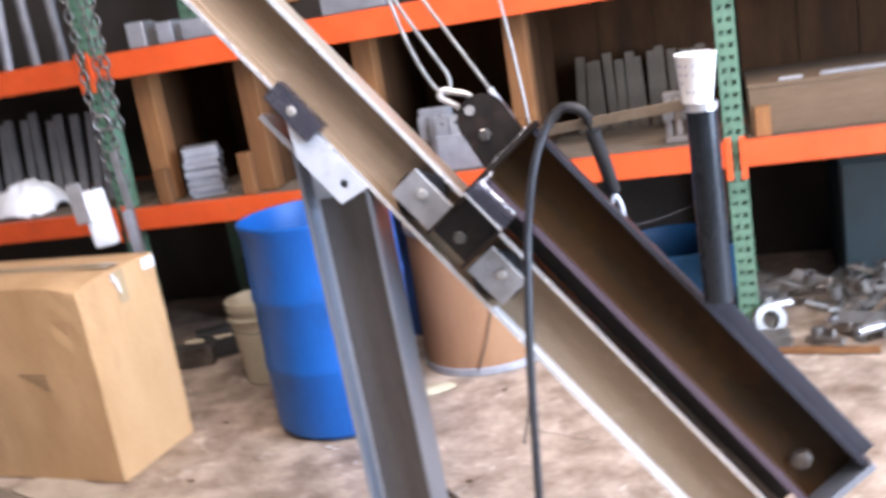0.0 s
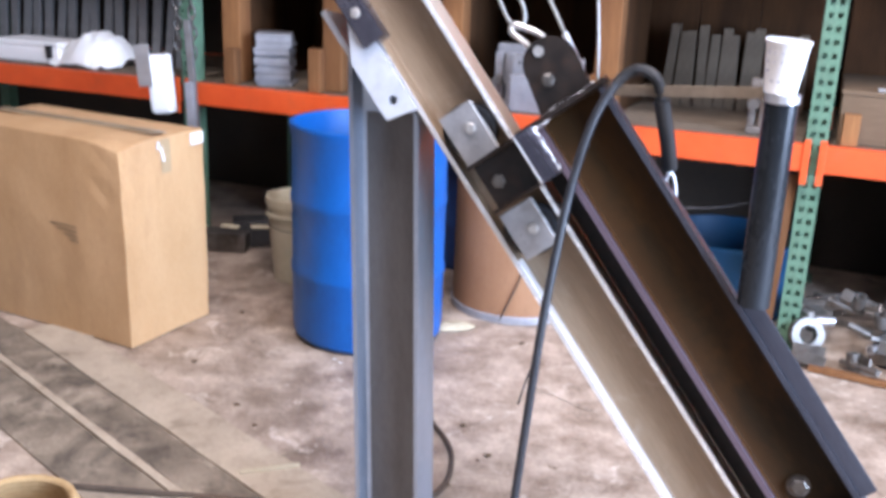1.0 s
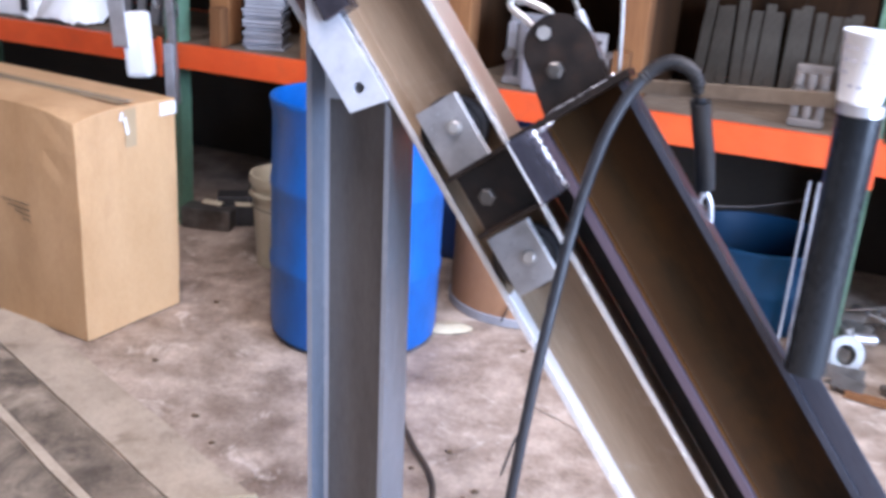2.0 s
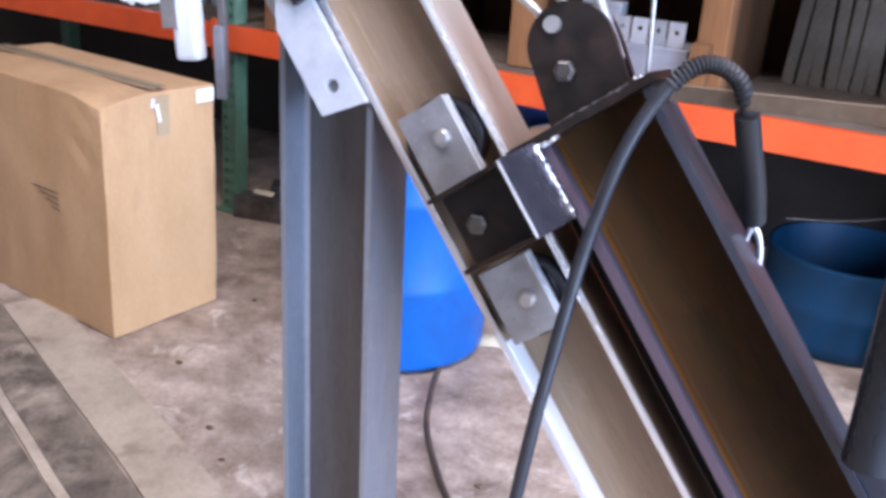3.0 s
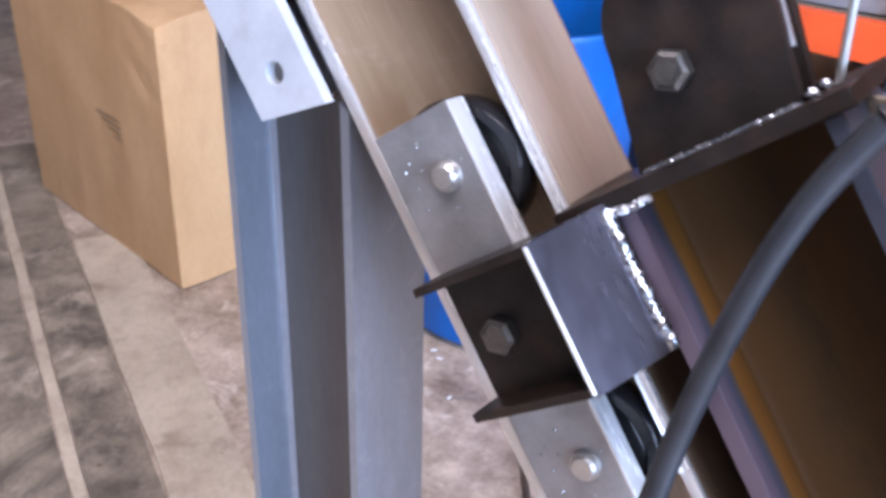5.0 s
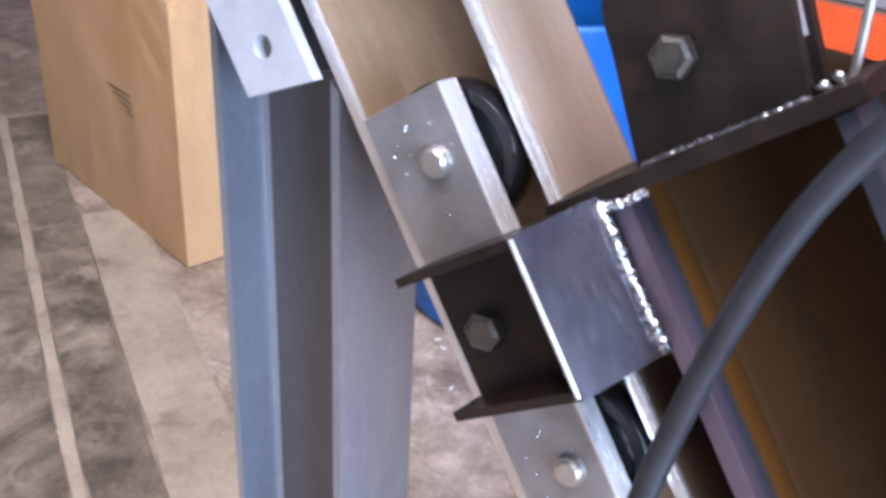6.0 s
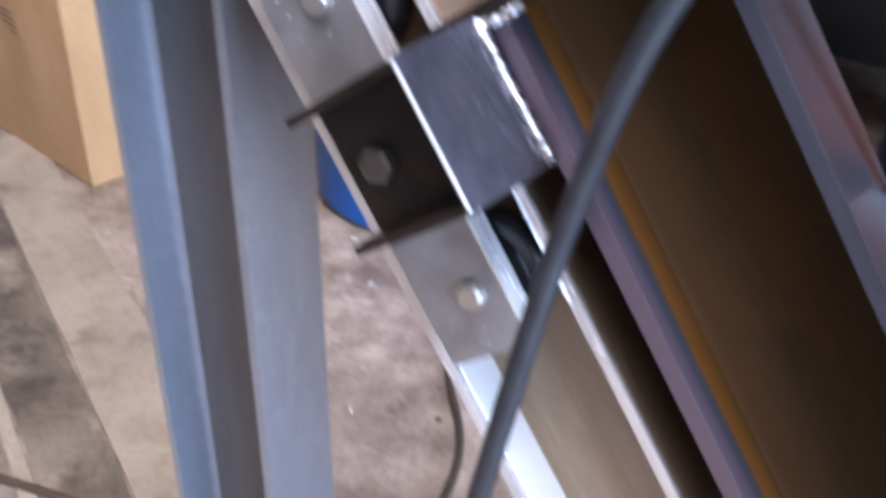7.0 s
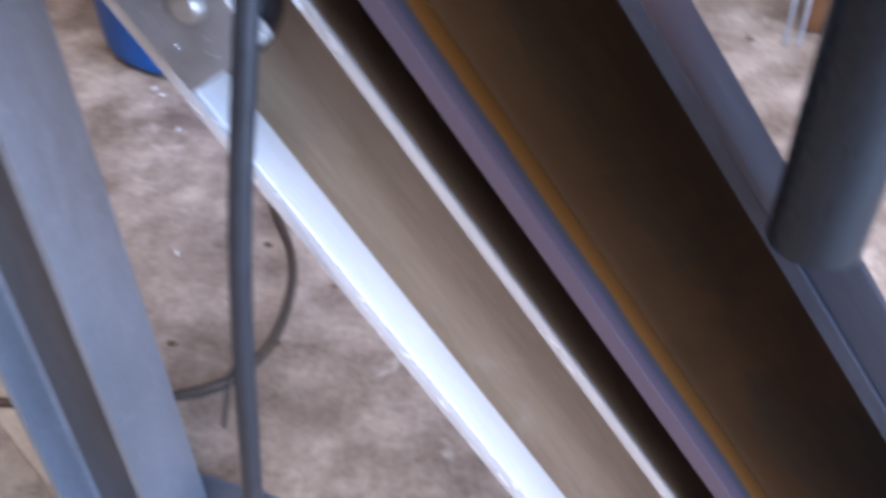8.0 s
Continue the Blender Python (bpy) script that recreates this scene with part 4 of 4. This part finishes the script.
for wx, h in ((-0.98, 0.17), (-0.53, 0.2), (0.76, 0.19), (1.72, 0.12)):
    solo("wood_block", box(-0.03, 0.03, -0.03, 0.03, 0, h), M_WOOD, rack_at(rx(wx), 0.015, SH), "short sawn wood block on the shelf", "wood block", "wood blocks", bevel=0.003)


def grey_stack():
    s = thing("sheet_stack", rack_at(rx(-0.79), 0.06, SH), "stack of grey folded sheet-metal pieces on the shelf", "metal stack")
    rnd = random.Random(2)
    for k in range(15):
        part("folded_sheet", box(-0.085, 0.085, 0, 0.2, k * 0.0165, k * 0.0165 + 0.0135), M_GREY, s, "", pose(rnd.uniform(-0.006, 0.006), rnd.uniform(-0.01, 0.01), 0, 0, 0, 24 + rnd.uniform(-3, 3)), bevel=0.002)


grey_stack()


def leaning_boards(x0, count, step, h, y, material, label, wd=0.045):
    rnd = random.Random(int(x0 * 100) + 7)
    for k in range(count):
        hh = h * rnd.uniform(0.92, 1.05)
        solo("leaning_plank", box(-wd / 2, wd / 2, 0, 0.02, 0, hh), material, RACK @ pose(x0 + k * step + rnd.uniform(-0.006, 0.006), y, SH, -8, rnd.uniform(-3, 3)), label, "plank", "planks stood on the shelf", bevel=0.002)


leaning_boards(rx(-2.72), 17, 0.083, 0.50, 0.34, M_PLATE, "grey steel strip stood upright on the shelf", 0.052)
leaning_boards(rx(0.93), 13, 0.050, 0.36, 0.66, M_DECK, "dusty brown slat stood upright on the shelf", 0.042)


def casting(x, y, sc, iron):
    c = thing("cast_bracket", rack_at(x, y, SH), "grey cast machine bracket resting on the shelf", "casting", "castings on the shelf")
    bm = box(-0.07 * sc, 0.07 * sc, 0, 0.10 * sc, 0, 0.03)
    for k in (-0.05, 0.0, 0.05):
        box((k - 0.016) * sc, (k + 0.016) * sc, 0.01, 0.09 * sc, 0.03, 0.22 * sc, bm)
    box(-0.07 * sc, 0.07 * sc, 0.05, 0.10 * sc, 0.1, 0.25 * sc, bm)
    part("body", bm, iron, c, bevel=0.006)
    for k in (-0.045, 0.045):
        part("boss", cyl(0.026, 0.022, 0, 0.03, 20), M_SCRAP, c, "", pose(k * sc, 0.0, 0.12, 90))


casting(rx(0.36), 0.09, 1.1, M_GREY)
solo("steel_carton", box(-0.17, 0.17, 0, 0.2, 0, 0.159), M_GREY, rack_at(rx(0.55), 0.02, SH), "grey steel box carrying small punched tabs", "steel box", bevel=0.006)
casting(rx(1.40), 0.06, 0.85, M_CAST)


def tab_brackets():
    for k in range(5):
        b = thing("angle_tab", rack_at(rx(0.42 + 0.062 * k), 0.03, SH + 0.16, 5 * (k % 3)), "small bright punched angle tab", "angle bracket", "angle tabs on the casting")
        part("leg", plate_with_hole(-0.028, 0.028, 0.0, 0.085, 0.0, 0.005, 0.0, 0.05, 0.008), M_SHINE, b)
        part("base", box(-0.028, 0.028, 0.005, 0.05, 0.0, 0.005), M_SHINE, b)


tab_brackets()


def timber_crate():
    t = thing("timber_crate", rack_at(1.33, 0.03, SH), "long dusty plywood crate on the shelf", "crate")
    part("front_board", box(0, 1.9, 0, 0.025, 0, 0.19), M_PLY, t, bevel=0.003)
    part("back_board", box(0, 1.9, 0.6, 0.625, 0, 0.19), M_PLY, t, bevel=0.003)
    part("lid", box(-0.005, 1.905, -0.005, 0.63, 0.19, 0.206), M_PLY, t, bevel=0.003)
    part("end_board", box(0, 0.025, 0.025, 0.6, 0, 0.19), M_PLY, t, bevel=0.003)
    for k, (x, ln, mt) in enumerate(((0.12, 0.09, M_SHINE), (0.28, 1.3, M_SHINE), (0.3, 0.5, M_PLATE))):
        solo("steel_bar", box(0, ln, 0, 0.02, 0, 0.012), mt, rack_at(1.33 + x, 0.05 + 0.03 * k, SH + 0.207), "bright steel bar lying on the crate", "steel bar", "bars on the crate", bevel=0.001)


timber_crate()


def crumpled_sheet():
    bm = bmesh.new()
    bmesh.ops.create_grid(bm, x_segments=30, y_segments=24, size=0.5)
    for v in bm.verts:
        x, y = v.co.x * 2, v.co.y * 2
        v.co.z = 0.17 * max(0, 1 - (x * x * 0.9 + y * y)) ** 0.6 + 0.02 * noise.noise(v.co * 9) + 0.012
        v.co.x *= 0.62
        v.co.y *= 0.5
    bmesh.ops.solidify(bm, geom=bm.faces[:], thickness=0.004)
    solo("plastic_sheet", bm, M_WHITE, rack_at(rx(-1.93), 0.22, SH) @ Matrix.Diagonal((0.62, 0.8, 0.95, 1)), "crumpled white plastic sheet on the shelf", "plastic sheet", smooth=True)


crumpled_sheet()


def white_case():
    c = thing("white_case", rack_at(rx(-2.30), 0.06, SH), "low white plastic case lying on the shelf", "plastic case")
    part("body", box(-0.24, 0.24, 0, 0.26, 0, 0.085), M_WHITE, c, bevel=0.014)
    part("lid", box(-0.235, 0.235, 0.004, 0.255, 0.086, 0.115), M_WHITE, c, bevel=0.012)
    part("latch", box(0.16, 0.20, -0.012, 0.002, 0.03, 0.10), M_BLACK, c, "black latch", bevel=0.004)


white_case()


# ---- chain hoist hanging at the rack ----
def chain_hoist():
    h = thing("chain_hoist", pose(-1.085, 4.44, -0.05), "hanging chain hoist with bright lower block", "chain hoist")
    link_path = [(0.016 * math.cos(a), 0, 0.03 * math.sin(a)) for a in [2 * math.pi * k / 14 for k in range(14)]]
    link = mesh_of("link", sweep(link_path, 0.0055, 6, steps=0, closed=True), M_CHAIN, smooth=True)
    rnd = random.Random(8)
    for strand, (x, zlow) in enumerate(((-0.05, 1.12), (0.02, 1.08), (0.06, 1.35))):
        k, z = 0, zlow
        while z < (4.58 if strand < 2 else 2.2):
            ob = new("chain_link", link)
            ob.parent = h
            ob.matrix_basis = pose(x + 0.004 * rnd.uniform(-1, 1), 0.004 * rnd.uniform(-1, 1), z, 0, 6 * rnd.uniform(-1, 1), 90 * (k % 2) + 20)
            k, z = k + 1, z + 0.045
    ring = [(0.035 * math.cos(a), 0, 0.035 * math.sin(a)) for a in [2 * math.pi * k / 20 for k in range(20)]]
    part("hook_ring", sweep(ring, 0.010, 8, steps=0, closed=True), M_CHAIN, h, "", pose(-0.01, -0.03, 1.36, 0, 0, 20), smooth=True)
    # white here stands in for overexposed light on the block
    part("lower_block", box(-0.045, 0.060, -0.05, 0.03, 0.80, 1.07), M_WHITE, h, "hoist block whitened for the strong light on it", pose(-0.06, 0, 0, 0, -5), bevel=0.02)
    part("block_cover", box(-0.07, 0.0, -0.065, -0.05, 0.93, 1.12), M_SHINE, h, "bright block cover", pose(-0.07, 0, 0, 0, -5), bevel=0.004)
    part("lever", box(-0.016, 0.016, -0.012, 0.012, 0.70, 1.23), M_PLATE, h, "grey steel lever", pose(0.07, -0.02, 0, 0, -3), bevel=0.004)
    part("lever", box(-0.02, 0.02, -0.012, 0.012, 0.66, 0.95), M_GREY, h, "grey steel lever", pose(0.04, -0.03, 0, 0, -2), bevel=0.004)


chain_hoist()


# ---- upper shelf goods ----
def upper_goods():
    rnd = random.Random(21)
    z = 1.615
    for k in range(9):
        x = rx(-2.0 + 0.085 * k)
        solo("pipe_offcut", lathe([(0.02, 0), (0.026, 0), (0.026, 0.7), (0.02, 0.7), (0.02, 0)], 16), M_GREY, rack_at(x, 0.2 + 0.1 * (k % 2), z, 0) @ pose(0, 0, 0, rnd.uniform(-6, 2), rnd.uniform(-4, 4)), "grey pipe offcut stood on the upper shelf", "pipe", "pipes on the upper shelf", smooth=True)
    for k, (wx, wd, h) in enumerate(((-0.98, 0.09, 0.12), (-0.83, 0.08, 0.10), (-0.66, 0.16, 0.09), (0.1, 0.3, 0.14), (0.6, 0.25, 0.1), (1.0, 0.2, 0.12))):
        solo("parts_tin", box(-wd / 2, wd / 2, 0, 0.14, 0, h), M_GREY if k != 0 else M_SHINE, rack_at(rx(wx), 0.06, z, rnd.uniform(-8, 8)), "grey metal parts tin on the upper shelf", "tin", "tins on the upper shelf", bevel=0.006)
    solo("cable_reel", lathe([(0.02, 0), (0.11, 0), (0.11, 0.012), (0.06, 0.02), (0.06, 0.08), (0.11, 0.088), (0.11, 0.1), (0.02, 0.1), (0.02, 0)], 32), M_WOOD, rack_at(rx(-0.28), 0.14, z), "small orange-brown wooden cable reel", "reel", smooth=True)


upper_goods()


# ---- scrap pile on the floor ----
def scrap_pile():
    rnd = random.Random(17)
    ring = thing("steel_ring", pose(1.68, 3.98, 0.075, 72, 0, 12), "thick grey steel ring lying in the scrap", "ring")
    part("ring", lathe([(0.038, -0.02), (0.07, -0.02), (0.073, -0.015), (0.073, 0.015), (0.07, 0.02), (0.038, 0.02), (0.036, 0), (0.038, -0.02)], 40), M_SCRAP, ring, smooth=True)
    for k in range(150):
        x, y = rnd.uniform(1.66, 3.2), rnd.uniform(3.80, 4.55)
        z = max(0.0, 0.16 * math.exp(-((y - 4.25) / 0.3) ** 2)) * rnd.random()
        kind = k % 4
        m = pose(x, y - 0.27 * (x - 1.6), z + 0.03, rnd.uniform(-25, 25), rnd.uniform(-20, 20), rnd.uniform(0, 180))
        lab, cat, grp = "loose steel offcut in the scrap heap", "scrap piece", "scrap heap pieces"
        if kind == 0:
            bm = box(-rnd.uniform(0.03, 0.1), rnd.uniform(0.03, 0.1), -0.02, 0.02, -0.006, 0.006)
        elif kind == 1:
            bm = lathe([(0.016, -0.03), (0.026, -0.03), (0.026, 0.03), (0.016, 0.03), (0.016, -0.03)], 14)
        elif kind == 2:
            ln = rnd.uniform(0.05, 0.12)
            bm = prism([(-0.025, -0.025), (0.025, -0.025), (0.025, -0.019), (-0.019, -0.019), (-0.019, 0.025), (-0.025, 0.025)], -ln, ln)
            m = m @ pose(0, 0, 0, 90)
        else:
            ln = rnd.uniform(0.04, 0.1)
            bm = cyl(0.013, 0.013, -ln, ln, 12)
            m = m @ pose(0, 0, 0, 90)
        solo("scrap_piece", bm, M_SCRAP, m, lab, cat, grp)
    for k, (x, y, ln, a) in enumerate(((1.75, 4.06, 0.11, 4), (2.02, 3.78, 0.12, 18), (2.10, 3.70, 0.11, 6), (1.98, 3.95, 0.14, 24))):
        solo("bright_sleeve", lathe([(0.013, -ln / 2), (0.02, -ln / 2), (0.02, ln / 2), (0.013, ln / 2), (0.013, -ln / 2)], 20), M_SHINE, pose(x, y, 0.05 + 0.06 * (k == 0), 0, 90, a), "bright galvanised pipe sleeve in the scrap heap", "pipe sleeve", "bright sleeves", smooth=True)
    solo("wood_stick", box(-0.19, 0.19, -0.018, 0.018, 0, 0.022), M_WOOD, pose(1.83, 3.72, 0.0, 0, 0, -22), "splintered yellow wood stick on the floor", "wood stick", bevel=0.003)
    solo("wood_stick", box(-0.16, 0.16, -0.018, 0.018, 0, 0.022), M_WOOD, pose(2.25, 3.25, 0.0, 0, 0, -40), "splintered yellow wood stick on the floor", "wood stick", bevel=0.003)


scrap_pile()


# ---- small things on the floor ----
def floor_things():
    hose = [(0.10, 3.66, 0.012), (0.118, 3.50, 0.012), (0.165, 3.28, 0.012), (0.26, 3.06, 0.012), (0.33, 2.93, 0.012), (0.362, 2.82, 0.012), (0.362, 2.68, 0.012), (0.32, 2.585, 0.012), (0.235, 2.533, 0.012), (0.10, 2.495, 0.012), (-0.05, 2.48, 0.012), (-0.26, 2.474, 0.012), (-0.8, 2.45, 0.012)]
    solo("air_hose", sweep(hose, 0.009, 10), M_HOSE, None, "dirty brown hose snaking over the floor", "hose", smooth=True)
    c = thing("rope_coil", pose(-0.72, 2.22, 0.0), "coil of tan sisal rope on the floor", "rope coil")
    for k in range(5):
        ring = [((0.17 - 0.006 * k) * math.cos(a), (0.17 - 0.006 * k) * math.sin(a), 0.012 + 0.018 * k) for a in [2 * math.pi * q / 36 for q in range(36)]]
        part("rope_turn", sweep(ring, 0.012, 10, steps=0, closed=True, twist=150), M_STRAW, c, smooth=True)
    solo("pale_stick", box(-0.09, 0.09, -0.008, 0.008, 0, 0.01), M_BUCKET, pose(-0.17, 2.66, 0.004, 0, 0, 25), "pale thin stick on the floor", "stick", bevel=0.002)
    for k, (x0, x1, top) in enumerate(((1.478, 1.462, 0.70), (1.445, 1.425, 0.70))):
        solo("thin_rod", sweep([(x1, 3.90, 0.004), (x0, 3.99, top)], 0.0045, 10, steps=1), M_GREY, None, "thin bright rod leaning at the rack", "rod", "rods leaning at the rack", smooth=True)
    solo("leaning_plank", box(-0.03, 0.03, -0.008, 0.008, 0, 0.72), M_WOOD, pose(1.505, 3.99, 0.004, -6, 1.5, -15), "narrow brown plank leaning beside the rods", "plank", bevel=0.002)
    solo("slack_wire", sweep([(1.13, 4.2, 0.512), (1.30, 4.2, 0.528), (1.45, 4.2, 0.565), (1.56, 4.2, 0.62), (1.62, 4.3, 0.75)], 0.004, 8), M_CABLE, None, "thin dark slack wire strung above the blue tub", "wire", smooth=True)
    solo("conduit_offcut", lathe([(0.014, 0), (0.02, 0), (0.02, 0.15), (0.014, 0.15), (0.014, 0)], 20), M_SHINE, pose(0.25, 4.10, 0.68, 0, 80, -20), "bright conduit offcut on the fibre drum rim", "conduit", smooth=True)
    # pale chips added where the floor glints
    for k, (x, y) in enumerate(((-0.144, 3.472), (-0.175, 3.50), (-0.05, 3.33), (0.10, 2.9))):
        solo("foil_scrap", box(-0.008, 0.008, -0.003, 0.003, 0, 0.002), M_SHINYTAPE, pose(x, y, 0.001, 4, 3, 40 * k), "tiny pale chip standing in for a floor glint", "foil scrap", "foil scraps")
    rnd = random.Random(4)
    for k in range(26):
        bm = bmesh.new()
        bmesh.ops.create_icosphere(bm, subdivisions=1, radius=1.0)
        for v in bm.verts:
            v.co *= 1 + 0.3 * noise.noise(v.co * 2 + Vector((k, 0, 0)))
        s = rnd.uniform(0.003, 0.009)
        solo("debris_chip", bm, M_PLY, pose(rnd.uniform(-0.9, 1.6), rnd.uniform(2.4, 4.0), 0.002) @ Matrix.Diagonal((s * 1.6, s, s * 0.6, 1)), "small chip of debris on the floor", "debris", "debris chips")
    solo("rag", lathe([(0.0, 0.02), (0.05, 0.03), (0.09, 0.012), (0.11, 0.004), (0.0, 0.001)], 12), M_BUCKET, pose(0.235, 3.92, 0, 0, 0, 20) @ Matrix.Diagonal((0.9, 0.45, 0.9, 1)), "crumpled white rag on the floor", "rag", smooth=True)
    for k in range(5):
        solo("junk_part", box(-0.12, 0.12, -0.06, 0.06, 0, 0.10 + 0.05 * (k % 2)), M_BLACK if k % 2 else M_SCRAP, pose(-1.05 + 0.13 * k, 4.75 + 0.1 * (k % 3), 0, 0, 0, 20 * k), "dark oily machine part under the shelf", "machine part", "parts under the shelf", bevel=0.01)
    for k, (x, y, z) in enumerate(((-0.98, 4.62, 0.16), (-0.84, 4.66, 0.155), (-0.72, 4.78, 0.22))):
        solo("paper_scrap", box(-0.045, 0.045, -0.02, 0.02, 0, 0.004), M_BUCKET, pose(x, y, z, 6, 4, 25 * k), "pale paper scrap on the dark machine parts", "paper scrap", "paper scraps")
    # crate and cabinet colours carry the shade under the shelf
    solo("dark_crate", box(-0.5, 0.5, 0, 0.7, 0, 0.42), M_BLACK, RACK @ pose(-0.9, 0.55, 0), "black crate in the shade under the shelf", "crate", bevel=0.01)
    c = thing("dark_cabinet", RACK @ pose(2.3, 0.55, 0), "steel cabinet with the shelf's shade in its dark teal", "cabinet")
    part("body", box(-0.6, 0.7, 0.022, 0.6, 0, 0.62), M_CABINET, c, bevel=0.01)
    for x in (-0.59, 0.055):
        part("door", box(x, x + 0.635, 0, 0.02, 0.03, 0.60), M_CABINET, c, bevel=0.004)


floor_things()
